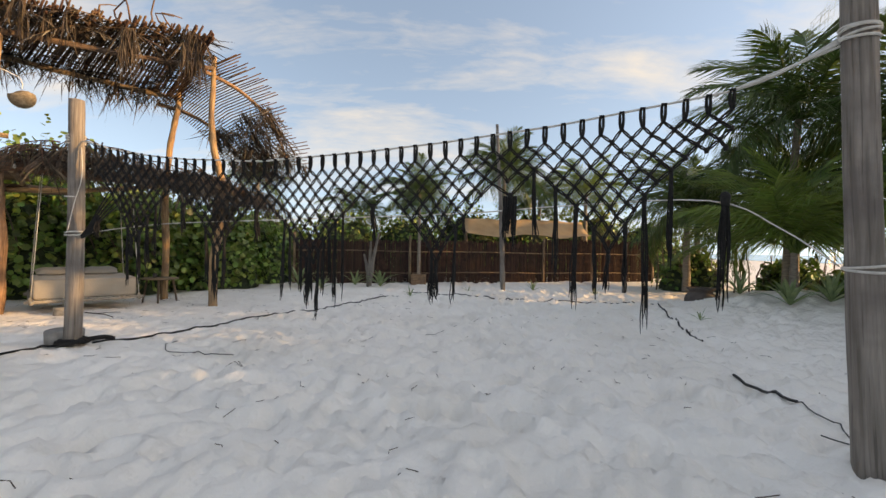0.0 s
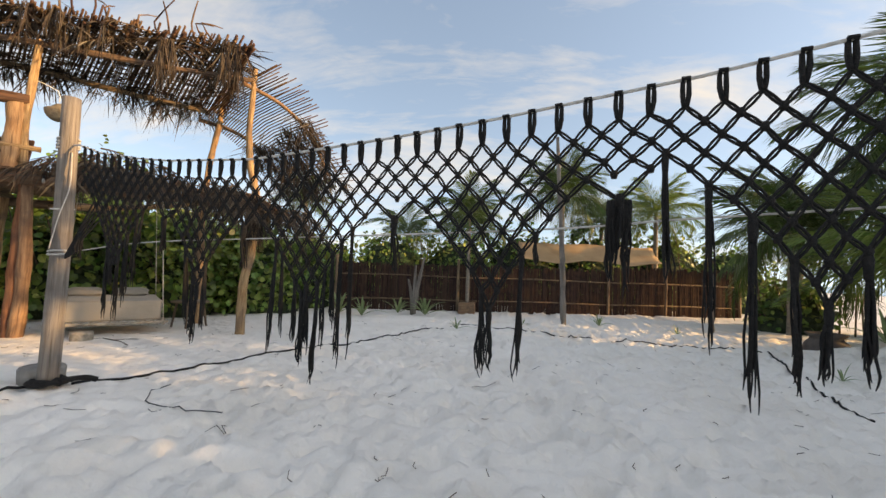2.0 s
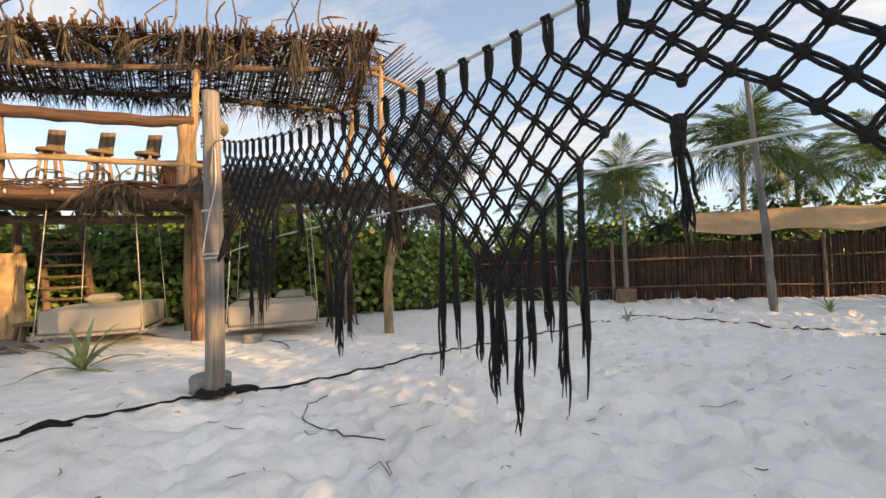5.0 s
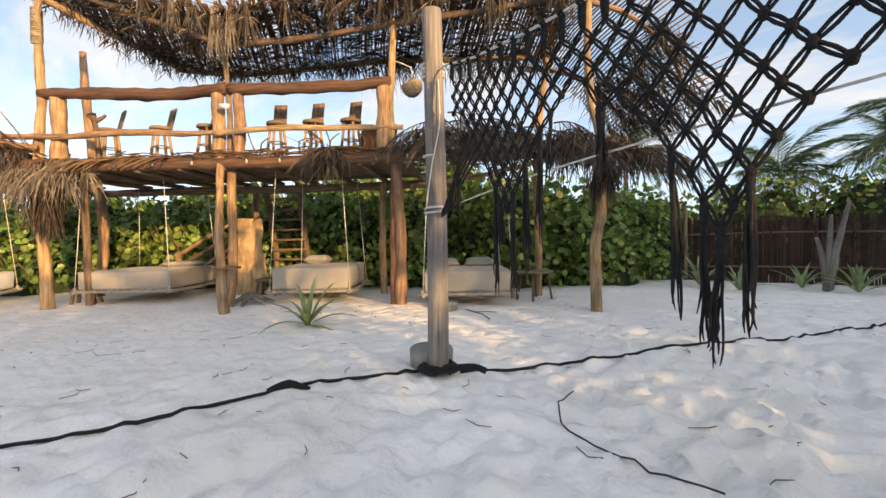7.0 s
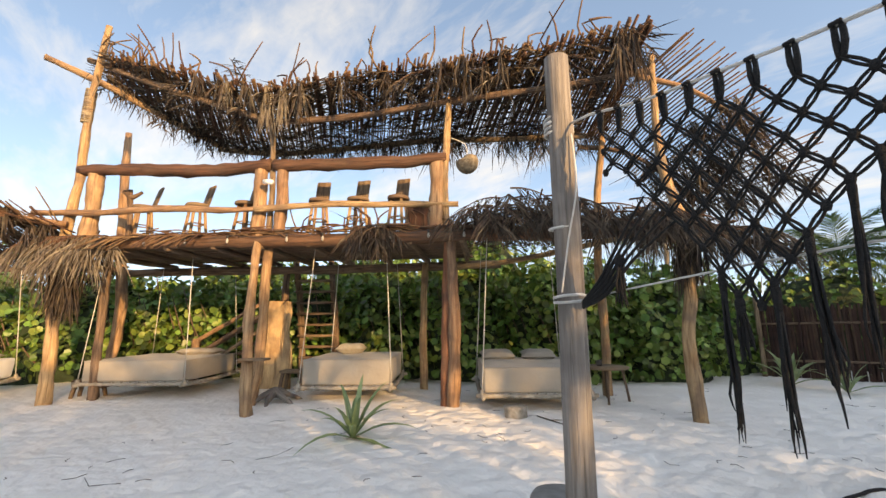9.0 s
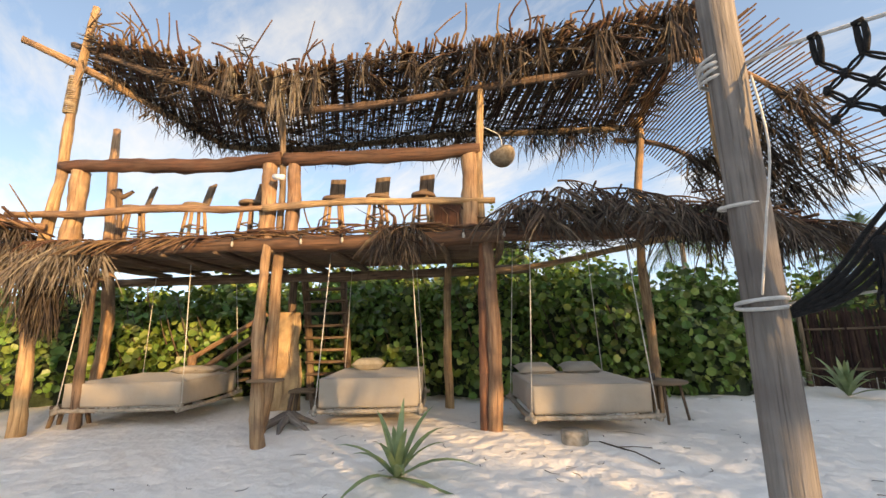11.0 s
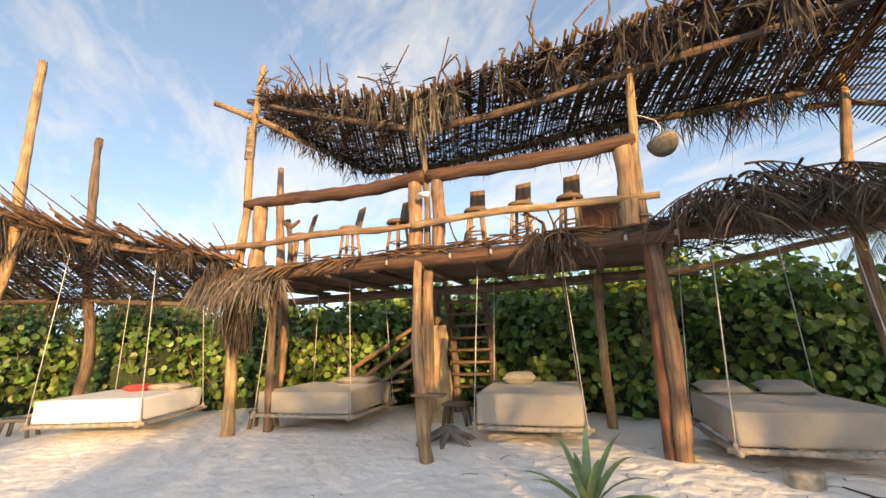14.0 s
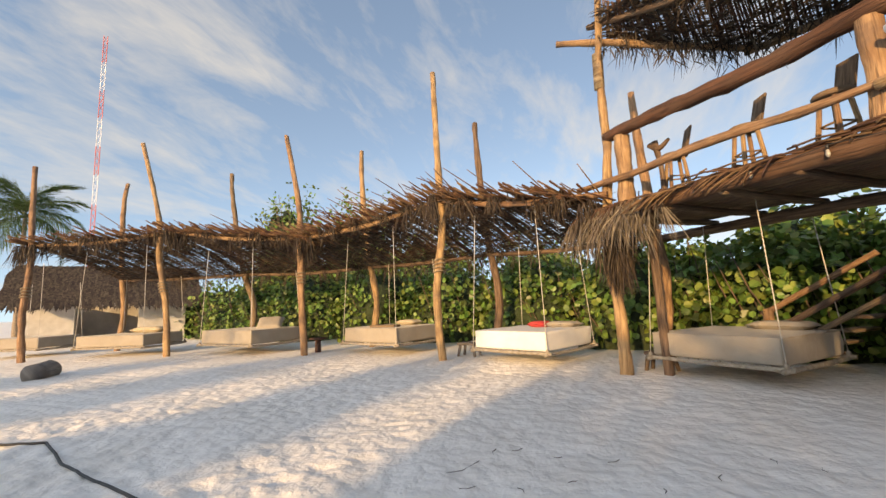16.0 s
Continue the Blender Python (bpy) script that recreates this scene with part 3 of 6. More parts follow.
log("deck_rim", [S(-0.9, 2.35, 2.66), S(2.0, 2.35, 2.66), S(5.0, 2.35, 2.66), S(8.2, 2.35, 2.70)], [0.09, 0.10, 0.10, 0.09], DARK, shelter, seed=36)
log("curved_brace", [S(7.2, 2.2, 2.62), S(8.4, 2.0, 2.72), S(9.4, 1.6, 2.85), S(10.4, 0.8, 2.95), S(11.0, 0.2, 3.0)], [0.06, 0.06, 0.055, 0.05, 0.045], TAN, shelter, seed=37)

deck = thing("deck", S(3.5, 1.2, 2.9), "raised plank deck on log joists", "deck", "", "structure")
for i in range(9):
    s0 = 0.25 + i * 0.9
    log("joist", [S(s0, -0.1, 2.80), S(s0 + 0.03, 1.2, 2.76), S(s0 - 0.02, 2.5, 2.80)], [0.055, 0.06, 0.055], DARK, deck, seed=40 + i, sides=8)

# roof logs
log("roof_log", [S(-0.2, 0, 6.86), S(1.8, 0, 6.02), S(3.95, 0, 5.2)], [0.055, 0.06, 0.055], DARK, shelter, seed=51)
log("roof_log", [S(3.7, -0.05, 5.2), S(5.3, -0.03, 5.22), S(7.3, -0.02, 5.43), S(9.05, 0, 5.6), S(10.85, 0, 5.82)], [0.055, 0.06, 0.058, 0.055, 0.05], DARK, shelter, seed=52)
log("roof_log", [S(-0.53, -0.55, 6.58), S(0.12, 0.05, 6.33), S(0.9, 0.9, 5.95), S(1.75, 1.75, 5.55)], [0.06, 0.065, 0.065, 0.06], TAN, shelter, "side log that juts past the tower post", seed=53)
log("roof_log", [S(1.6, 1.75, 5.56), S(3.4, 1.8, 5.38), S(6.6, 1.8, 5.52), S(8.5, 1.7, 5.42), S(10.1, 1.6, 5.36)], [0.06, 0.065, 0.065, 0.06, 0.06], DARK, shelter, seed=54)
log("roof_arc", [S(10.6, 0, 5.7), S(11.5, 0.1, 5.45), S(12.3, 0.3, 4.9), S(12.9, 0.6, 4.0)], [0.05, 0.045, 0.04, 0.03], TAN, shelter, "bent pole at the roof's end", seed=55)
log("roof_arc", [S(9.9, 1.6, 5.12), S(10.8, 1.6, 4.95), S(11.6, 1.6, 4.4), S(12.1, 1.6, 3.7)], [0.05, 0.045, 0.04, 0.03], DARK, shelter, seed=56)
# lashing on the tower post
g = Geo()
for i in range(24):
    z = 5.45 + i * 0.029
    ring = [S(-0.03 + 0.03 * (z - 5.45) + 0.088 * math.cos(a), -0.02 + 0.088 * math.sin(a), z + 0.02 * math.sin(a + i * 0.7)) for a in np.linspace(0, 2 * math.pi, 13)]
    g.tube(ring, 0.0145, sides=5, steps=1, cap=False)
part("rope_lashing", g, WICKER, shelter, "coarse fibre lashing")

# thatched roof
rg = np.random.default_rng(11)
roof = thing("palm_roof", S(5, 0.8, 5.3), "sagging roof of dry palm ribs and brown fronds", "roof")
front = curve([S(0.15, -0.15, 6.85), S(1.8, -0.4, 6.25), S(3.9, -0.5, 5.58), S(5.4, -0.5, 5.72), S(6.6, -0.55, 5.80), S(8.4, -0.5, 5.92), S(9.6, -0.45, 6.22), S(10.7, -0.4, 6.35)])
rear = curve([S(0.1, 0.15, 6.38), S(1.75, 1.7, 5.62), S(3.2, 1.85, 5.42), S(5.0, 1.9, 5.52), S(7.4, 1.9, 5.60), S(8.8, 1.8, 5.48), S(10.5, 1.7, 5.40)])
ribs, leaves = lattice(front, rear, 330, rg, over_f=(-0.06, 0.1), over_r=(0.0, 0.2), bow=0.06, rows=22, strips=3300, slant=0.03, thick=0.018)
part("rib_lattice", ribs, STICK, roof, kind="stuff")
for i in range(240):
    u = rg.uniform(0.0, 1)
    p = rear(u)
    tuft(leaves, p + rg.normal(0, 0.06, 3), 9, rg.uniform(0.25, 0.55) if u < 0.6 else rg.uniform(0.4, 0.9), 0.5, rg)
ribs2, brown = Geo(), Geo(smooth=False)
for i in range(64):
    u = rg.uniform(0.12, 1) ** 0.8
    a, b = rear(u), front(u)
    p = a + (b - a) * rg.uniform(0.72, 0.98) + np.array([0, 0, 0.05])
    w = (b - a) / np.linalg.norm(b - a) * rg.uniform(-0.4, 0.5) + np.array([UX, UY, 0]) * rg.normal(0, 1.0) + np.array([0, 0, rg.uniform(-0.25, 0.06)])
    dry_frond(leaves if i % 5 else brown, ribs2, p, w, rg.uniform(0.5, 1.1), rg, leaf=0.36, count=30, droop=0.15, hang=0.25)
for i in range(46):
    p = front(rg.uniform(0, 1))
    ribs2.tube([p, p + np.array([rg.normal(0, 0.1), rg.normal(0, 0.1), 0.3]), p + np.array([rg.normal(0, 0.2), rg.normal(0, 0.2), rg.uniform(0.3, 0.75)])], [0.02, 0.017, 0.012], sides=4, steps=2)
for s0, z0, l0 in ((9.05, 6.0, 1.2), (9.2, 6.0, 1.0), (7.9, 5.9, 0.7), (6.2, 5.75, 0.7), (10.4, 6.2, 1.3), (10.2, 6.2, 1.1), (4.0, 5.7, 1.0), (4.3, 5.65, 0.9), (4.6, 5.65, 0.7), (3.2, 5.85, 0.6)):
    tuft(leaves if s0 > 5 else brown, S(s0, -0.45, z0), 46, l0, 0.13, rg)
for i in range(14):
    u = rg.uniform(0.2, 1)
    tuft(leaves, front(u) + np.array([rg.normal(0, 0.1), rg.normal(0, 0.1), rg.uniform(-0.25, 0.1)]), 22, rg.uniform(0.4, 0.9), 0.22, rg)
part("frond_leaves", leaves, THATCH, roof, kind="stuff")
part("frond_stalks", ribs2, STICK, roof, kind="stuff")
part("paler_fronds", brown, THATCH_PALE, roof, "paler straw-brown fronds at the roof edge", kind="stuff")
# bent curtain at the roof's end
ribs, leaves = Geo(), Geo(smooth=False)
for i in range(44):
    u = i / 43
    a = np.array(S(10.0 + 2.1 * u, 1.65, 5.2 - 1.7 * u ** 1.6))
    b = np.array(S(10.7 + 2.3 * u, 0.0 + 0.4 * u, 5.85 - 2.1 * u ** 1.7))
    w = (b - a) / np.linalg.norm(b - a)
    e = b + w * rg.uniform(0.3, 0.8) + np.array([UX, UY, 0]) * 0.25 * (1 - u)
    ribs.tube([a - w * 0.2, (a + b) / 2 + np.array([0, 0, 0.12]), e], [0.012, 0.015, 0.013], sides=4, steps=2)
    if u > 0.5:
        for k in range(5):
            q = a + (b - a) * rg.uniform(-0.1, 1.2)
            n0 = 8
            way = unit(np.array([[UX * 0.6, UY * 0.6, -0.75]]) + rg.normal(0, 0.2, (n0, 3)))
            leaves.blades(np.repeat(q[None, :], n0, 0) + rg.normal(0, 0.05, (n0, 3)), way, unit(np.cross(way, rg.normal(0, 1, (n0, 3)))), rg.uniform(0.3, 0.6, n0), rg.uniform(0.02, 0.035, n0), rg.uniform(0, 0.2, n0))
        for k in range(2):
            q = a + (b - a) * rg.uniform(0, 1.1)
            tuft(leaves, q, 12, rg.uniform(0.4, 0.9), 0.6, rg)
part("end_ribs", ribs, STICK, roof, kind="stuff")
part("end_leaves", leaves, THATCH, roof, kind="stuff")

# palm skirt over the lower storey, towards the crooked corner post
skirt = thing("palm_awning", S(9.3, 0.4, 2.9), "low awning of drooping grey-brown palm fronds", "awning")
front = curve([S(7.5, -0.3, 3.06), S(8.2, -0.35, 3.22), S(8.8, -0.4, 3.24), S(9.5, -0.4, 3.04), S(10.7, -0.45, 2.93), S(11.6, -0.4, 2.7)])
rear = curve([S(7.5, 1.5, 2.95), S(9.3, 1.6, 3.0), S(10.6, 1.5, 3.05), S(11.5, 1.4, 2.95)])
ribs, leaves = lattice(front, rear, 46, rg, bow=0.12, rows=12, strips=1300)
for i in range(58):
    p = front(rg.uniform(0, 1)) + rg.normal(0, 0.1, 3) + np.array([0, 0, 0.1])
    w = np.array([UX, UY, 0]) * rg.normal(0.5, 0.6) + np.array([UY, -UX, 0]) * rg.uniform(0.1, 0.7)
    dry_frond(leaves, ribs, p, w, rg.uniform(0.6, 1.2), rg, leaf=0.5, count=34, droop=0.45, hang=0.9)
for i in range(34):
    tuft(leaves, front(rg.uniform(0.55, 1)) + rg.normal(0, 0.1, 3), 12, rg.uniform(0.4, 0.9), 0.35, rg)
for i in range(30):
    tuft(leaves, S(11.05 + rg.normal(0, 0.09), -0.1 + rg.normal(0, 0.09), 2.9 - rg.uniform(0, 0.5)), 10, 0.8, 0.12, rg)
part("rib_lattice", ribs, STICK, skirt, kind="stuff")
part("frond_leaves", leaves, THATCH, skirt, kind="stuff")

# fringe along the deck rim
fringe = thing("deck_fringe", S(3, -0.1, 2.9), "loose sticks and dry fronds lying along the deck edge", "thatch")
ribs, leaves, pale = Geo(), Geo(smooth=False), Geo(smooth=False)
for i in range(150):
    s0 = rg.uniform(0.6, 7.5)
    p = np.array(S(s0, -0.12 + rg.normal(0, 0.05), 3.02 + rg.normal(0, 0.03)))
    e = p + np.array([UX, UY, 0]) * rg.uniform(-0.9, 0.9) + np.array([0, 0, rg.normal(0.0, 0.05)])
    ribs.tube([p, (p + e) / 2 + np.array([0, 0, 0.03]), e], 0.014, sides=4, steps=1)
for i in range(40):
    s0 = rg.uniform(0.9, 2.9)
    p = np.array(S(s0, -0.1, 3.0))
    w = np.array([UY, -UX, 0]) * rg.uniform(0.3, 0.6) + np.array([UX, UY, 0]) * rg.uniform(-0.8, 0.1)
    ribs.tube([p, p + w * 0.4 + np.array([0, 0, -0.03]), p + w * 0.9 + np.array([0, 0, -0.28])], [0.016, 0.014, 0.01], sides=4, steps=2)
for i in range(46):
    s0 = rg.uniform(-0.35, 0.85)
    dry_frond(pale, ribs, S(s0, -0.15, 3.05), np.array([UY, -UX, 0]) * rg.uniform(0.2, 0.7) + np.array([UX, UY, 0]) * rg.normal(0, 0.7), rg.uniform(0.3, 0.65), rg, leaf=0.68, count=22, droop=0.6, hang=1.7)
for i in range(70):
    tuft(leaves, S(0.02 + rg.normal(0, 0.12), -0.05 + rg.normal(0, 0.1), 2.75 - rg.uniform(0, 0.75)), 9, 0.75, 0.14, rg)
for s0 in (5.7, 5.85, 6.0, 6.1):
    tuft(leaves, S(s0, -0.2, 3.05), 40, 0.75, 0.35, rg)
    dry_frond(leaves, ribs, S(s0, -0.2, 3.04), np.array([UX, UY, 0]) * rg.normal(0, 0.7) + np.array([UY, -UX, 0]) * 0.4, 0.55, rg, leaf=0.4, droop=0.6)
for i in range(13):
    s0 = rg.uniform(4.4, 7.0)
    p = np.array(S(s0, -0.05, 3.0))
    ribs.tube([p, p + np.array([rg.normal(0, 0.05), rg.normal(0, 0.05), 0.25]), p + np.array([UX, UY, 0]) * rg.normal(0, 0.25) + np.array([0, 0, rg.uniform(0.3, 0.5)])], [0.018, 0.014, 0.01], sides=4, steps=2)
part("brushwood", ribs, STICK, fringe, kind="stuff")
part("frond_leaves", leaves, THATCH, fringe, kind="stuff")
part("pale_fronds", pale, THATCH_PALE, fringe, kind="stuff")


# ---- lower pergola over the row of swing beds ----
PERGOLA = [(-13.85, 2.6, 3.3), (-15.55, -1.42, 4.05), (-16.25, -6.1, 3.6), (-16.0, -11.55, 4.3), (-14.3, -16.1, 4.0)]
pergola = thing("beach_pergola", (-16.5, -5, 0), "long pergola of crooked poles under loose palm ribs", "pergola")
tops = [None, (-15.62, -1.42, 7.65), (-16.3, -6.9, 7.1), (-16.0, -13.3, 7.85), (-14.25, -16.2, 6.85)]
for i, ((x, y, z), tp) in enumerate(zip(PERGOLA, tops)):
    if tp:
        mx, my = x * 0.6 + tp[0] * 0.4, y * 0.6 + tp[1] * 0.4
        log("front_post", [(x, y, -0.15), (x + 0.05, y - 0.08, 1.6), (mx, my + 0.12, 3.4), (mx + 0.05, my + 0.08, 4.8), tp], [0.11, 0.10, 0.095, 0.085, 0.07], TAN, pergola, seed=60 + i)
        for z0 in (2.2, 2.3, 2.4, 2.5):
            g = Geo()
            f0 = (z0 - 1.6) / 1.8
            cx, cy = x + 0.05 + (mx - x - 0.05) * f0, y - 0.08 + (my + 0.2 - y) * f0
            g.tube([(cx + 0.135 * math.cos(a), cy + 0.135 * math.sin(a), z0 + 0.02 * math.sin(a * 2)) for a in np.linspace(0, 2 * math.pi, 11)], 0.022, sides=5, steps=1, cap=False)
            part("lashing", g, WICKER, pergola)
rear_xy = [(-16.0, 3.6, 2.7), (-17.9, -0.6, 2.8), (-18.9, -5.3, 2.8), (-19.0, -11.0, 2.9), (-17.6, -16.6, 2.9)]
rear_tops = [(-16.15, 3.47, 6.24), (-17.9, -0.88, 7.05), (-18.9, -5.6, 7.25), (-19.0, -12.1, 7.35), (-17.6, -16.5, 7.15)]
for i, ((x, y, z), (tx, ty, tz)) in enumerate(zip(rear_xy, rear_tops)):
    log("rear_post", [(x, y, -0.1), (x - 0.1, y + 0.15, 1.6), (x * 0.6 + tx * 0.4 + 0.05, y * 0.6 + ty * 0.4 + 0.05, 3.4), (x * 0.2 + tx * 0.8 + 0.12, y * 0.2 + ty * 0.8, tz - 1.2), (tx, ty, tz)], [0.12, 0.115, 0.11, 0.09, 0.075], DARK if i in (1, 3) else TAN, pergola, seed=70 + i)
for i in range(4):
    a, b = PERGOLA[i], PERGOLA[i + 1]
    c = [(a[k] + b[k]) / 2 for k in range(3)]
    log("beam", [a, (c[0], c[1], c[2] - 0.15), b], [0.06, 0.065, 0.06], TAN, pergola, seed=80 + i)
    a, b = rear_xy[i], rear_xy[i + 1]
    log("beam", [a, ((a[0] + b[0]) / 2, (a[1] + b[1]) / 2, a[2] - 0.05), b], [0.06, 0.06, 0.06], DARK, pergola, seed=85 + i)
rg = np.random.default_rng(21)
low_front = curve([(x + 0.25, y, z - 0.02 if i else z - 0.1) for i, (x, y, z) in enumerate(PERGOLA)])
low_rear = curve(rear_xy)
ribs, leaves = lattice(low_front, low_rear, 460, rg, over_f=(0.0, 0.5), over_r=(0.0, 0.3), bow=0.16, rows=18, strips=7500, strip_len=0.6, slant=0.035, thick=0.016)
for i in range(150):
    p = low_front(rg.uniform(0, 0.55) if i % 3 else rg.uniform(0, 1)) + np.array([-rg.uniform(0, 0.8), 0, 0])
    w = np.array([rg.uniform(0.1, 0.5), rg.uniform(-1, -0.3), rg.uniform(0.2, 0.6)])
    l = rg.uniform(0.5, 1.7)
    ribs.tube([p - w * 0.5, p + w * l * 0.5, p + w * l], [0.02, 0.017, 0.01], sides=4, steps=2)
for i in range(70):
    p = low_front(rg.uniform(0, 1)) + rg.normal(0, 0.1, 3)
    tuft(leaves, p, 16, rg.uniform(0.3, 0.8), 0.3, rg)
for (x, y, z) in PERGOLA[1:]:
    for k in range(9):
        tuft(leaves, (x + 0.1 + rg.normal(0, 0.2), y + rg.normal(0, 0.35), z - 0.05), 24, rg.uniform(0.6, 1.0), 0.16, rg)
for i in range(110):
    tuft(leaves, low_rear(rg.uniform(0, 1)), 9, rg.uniform(0.3, 0.8), 0.4, rg)
part("rib_lattice", ribs, STICK, pergola, kind="stuff")
part("frond_leaves", leaves, THATCH, pergola, kind="stuff")


# ---- swing beds ----
def swing_bed(x, y, turn, hang, cover, label, size=(1.75, 1.95, 0.40), z0=0.30, tip=0.0):
    m = pose(x, y, z0, tip, 0, turn)
    bed = thing("swing_bed", (x, y, 0), label, "swing bed", "swing beds")
    w, l, h = size
    mat_ob = part("mattress", soft_box(size, 0.05, 0.02, seed=x, m=m @ pose(0, 0, h / 2 + 0.05)), cover, bed)
    g = Geo()
    zt = h + 0.035
    g.tube([m @ Vector((cx * (w / 2 - 0.012), cy * (l / 2 - 0.012), zt + 0.004 * noise.noise((cx * 3, cy * 3, x)))) for cx, cy in ((-1, -1), (-0.3, -1.0), (0.4, -1.0), (1, -1), (1, 0), (1, 1), (0, 1), (-1, 1), (-1, 0), (-1, -1))], 0.008, sides=5, steps=1)
    part("piping", g, cover, mat_ob)
    for sx in (-1, 1):
        g = Geo()
        g.tube([m @ Vector((sx * (w / 2 + 0.02), -l / 2 - 0.12, 0)), m @ Vector((sx * (w / 2 + 0.03), 0, -0.01)), m @ Vector((sx * (w / 2 + 0.02), l / 2 + 0.12, 0))], 0.04, sides=8, wob=0.15)
        part("frame_log", g, ROPE_WOOD, bed, "pale peeled log bound with rope")
    for sy in (-1, 1):
        g = Geo()
        g.tube([m @ Vector((-w / 2 - 0.12, sy * (l / 2 + 0.02), 0.02)), m @ Vector((0, sy * (l / 2 + 0.03), 0.01)), m @ Vector((w / 2 + 0.12, sy * (l / 2 + 0.02), 0.02))], 0.035, sides=8, wob=0.15)
        part("frame_log", g, ROPE_WOOD, bed)
        g = Geo()
        pts = [m @ Vector((w * (k / 24 - 0.5), sy * (l / 2 + 0.03 + 0.02 * (-1) ** k), 0.015 + 0.045 * (-1) ** k)) for k in range(25)]
        g.tube(pts, 0.011, sides=5, steps=1)
        part("lacing", g, ROPE_WOOD, bed)
    for sx in (-1, 1):
        for sy in (-1, 1):
            p = m @ Vector((sx * (w / 2 + 0.03), sy * (l / 2 + 0.03), 0.04))
            q = m @ Vector((sx * (w / 2 - 0.12), sy * (l / 2 - 0.1), 0))
            g = Geo()
            top = hang[0] if sy < 0 else hang[1]
            g.tube([p, (q.x, q.y, top)], 0.0085, sides=5, steps=1)
            rope = part("rope", g, WHITE_ROPE, bed)
            g = Geo()
            g.tube([p + Vector((0, 0, -0.06)), p, p + Vector((0, 0, 0.07))], [0.02, 0.042, 0.02], sides=8, steps=2, wob=0.3)
            part("knot", g, ROPE_WOOD, rope, "bulky rope knot")
    return m @ pose(0, 0, h + 0.05)


def pillow(m, mat, label, size=(0.62, 0.42, 0.14)):
    g = Geo()
    vs, fs, n = [], [], 12
    for top in (1, -1):
        for j in range(n + 1):
            for i in range(n + 1):
                u, v = 2 * i / n - 1, 2 * j / n - 1
                k = max(0.0, (1 - u ** 4) * (1 - v ** 4)) ** 0.5
                pinch = 1 - 0.08 * (1 - abs(u) ** 2) * abs(v) - 0.08 * (1 - abs(v) ** 2) * abs(u)
                vs.append(tuple(m @ Vector((u * size[0] / 2 * pinch, v * size[1] / 2 * pinch, size[2] / 2 + top * k * size[2] / 2 + 0.012 * noise.noise((u * 2.5, v * 2.5, top))))))
    o = (n + 1) ** 2
    for j in range(n):
        for i in range(n):
            a = j * (n + 1) + i
            fs.append((a, a + 1, a + n + 2, a + n + 1))
            fs.append((o + a, o + a + n + 1, o + a + n + 2, o + a + 1))
    g.add(vs, fs)
    return solo("pillow", g, mat, label, "pillow", "bed pillows")


def at_s(s, d):
    p = S(s, d, 0)
    return p[0], p[1]


TURN_S = math.degrees(math.atan2(UY, UX))
x, y = at_s(1.07, 1.45)
top = swing_bed(x, y, TURN_S + 5, (2.85, 2.75), CANVAS, "swing bed with beige canvas mattress slung on white ropes", size=(2.0, 1.9, 0.40), z0=0.27)
pillow(top @ pose(0.35, 0.62, -0.01), PILLOW, "flat beige linen pillow on the swing bed", (0.95, 0.5, 0.15))
x, y = at_s(5.25, 1.35)
top = swing_bed(x, y, TURN_S + 5, (2.85, 2.75), CANVAS, "thick beige swing bed hung beneath the deck", size=(1.6, 1.9, 0.46), z0=0.25)
pillow(top @ pose(-0.25, 0.55, -0.01), STRAW_PILLOW, "pale straw-coloured pillow on the swing bed", (0.6, 0.45, 0.22))
x, y = at_s(8.52, 0.74)
top = swing_bed(x, y, TURN_S + 4, (2.9, 2.95), CANVAS, "wide beige swing bed under the palm awning", size=(1.65, 1.85, 0.40), z0=0.25)
pillow(top @ pose(-0.45, 0.66, -0.01, 8, 0, 4), PILLOW, "grey-beige linen pillow leaning at the bed head", (0.68, 0.5, 0.17))
pillow(top @ pose(0.35, 0.7, -0.01, 8, 0, -5), PILLOW, "grey-beige linen pillow leaning at the bed head", (0.68, 0.5, 0.17))
top = swing_bed(-15.65, 0.8, 63, (3.5, 2.8), WHITE_CLOTH, "swing bed with a clean white cover", size=(1.95, 1.9, 0.40), z0=0.28)
pillow(top @ pose(-0.05, 0.4, 0.0), RED_CLOTH, "small red cushion on the white bed", (0.5, 0.4, 0.14))
pillow(top @ pose(0.5, 0.55, 0.0), PILLOW, "flat beige linen pillow on the white bed", (0.8, 0.5, 0.13))
top = swing_bed(-17.35, -3.7, 72, (3.7, 2.8), CANVAS, "sunlit beige swing bed under the pergola", size=(2.2, 1.95, 0.42))
pillow(top @ pose(0.2, 0.55, 0.0), STRAW_PILLOW, "pale straw pillow on the sunlit bed", (0.8, 0.5, 0.16))
g = soft_box((0.85, 0.4, 0.07), 0.03, 0.03, seed=4, m=top @ pose(0.25, -0.55, 0.03, 0, 0, 12))
solo("folded_towel", g, DARK, "crumpled brown towel on the sunlit bed", "towel")
top = swing_bed(-17.3, -9.2, 80, (3.6, 2.8), CANVAS, "beige swing bed in the pergola's shade", size=(2.7, 1.95, 0.45))
pillow(top @ pose(0.5, 0.4, 0.0, 30, 0, 40), PILLOW, "beige pillow propped on the bed", (0.9, 0.8, 0.3))
top = swing_bed(-16.6, -14.2, 104, (3.9, 2.9), CANVAS, "beige swing bed near the pergola's end", size=(2.6, 1.95, 0.40))
swing_bed(-15.9, -18.9, 112, (3.6, 2.9), CANVAS, "last beige swing bed beside the hut", size=(2.2, 1.95, 0.40))
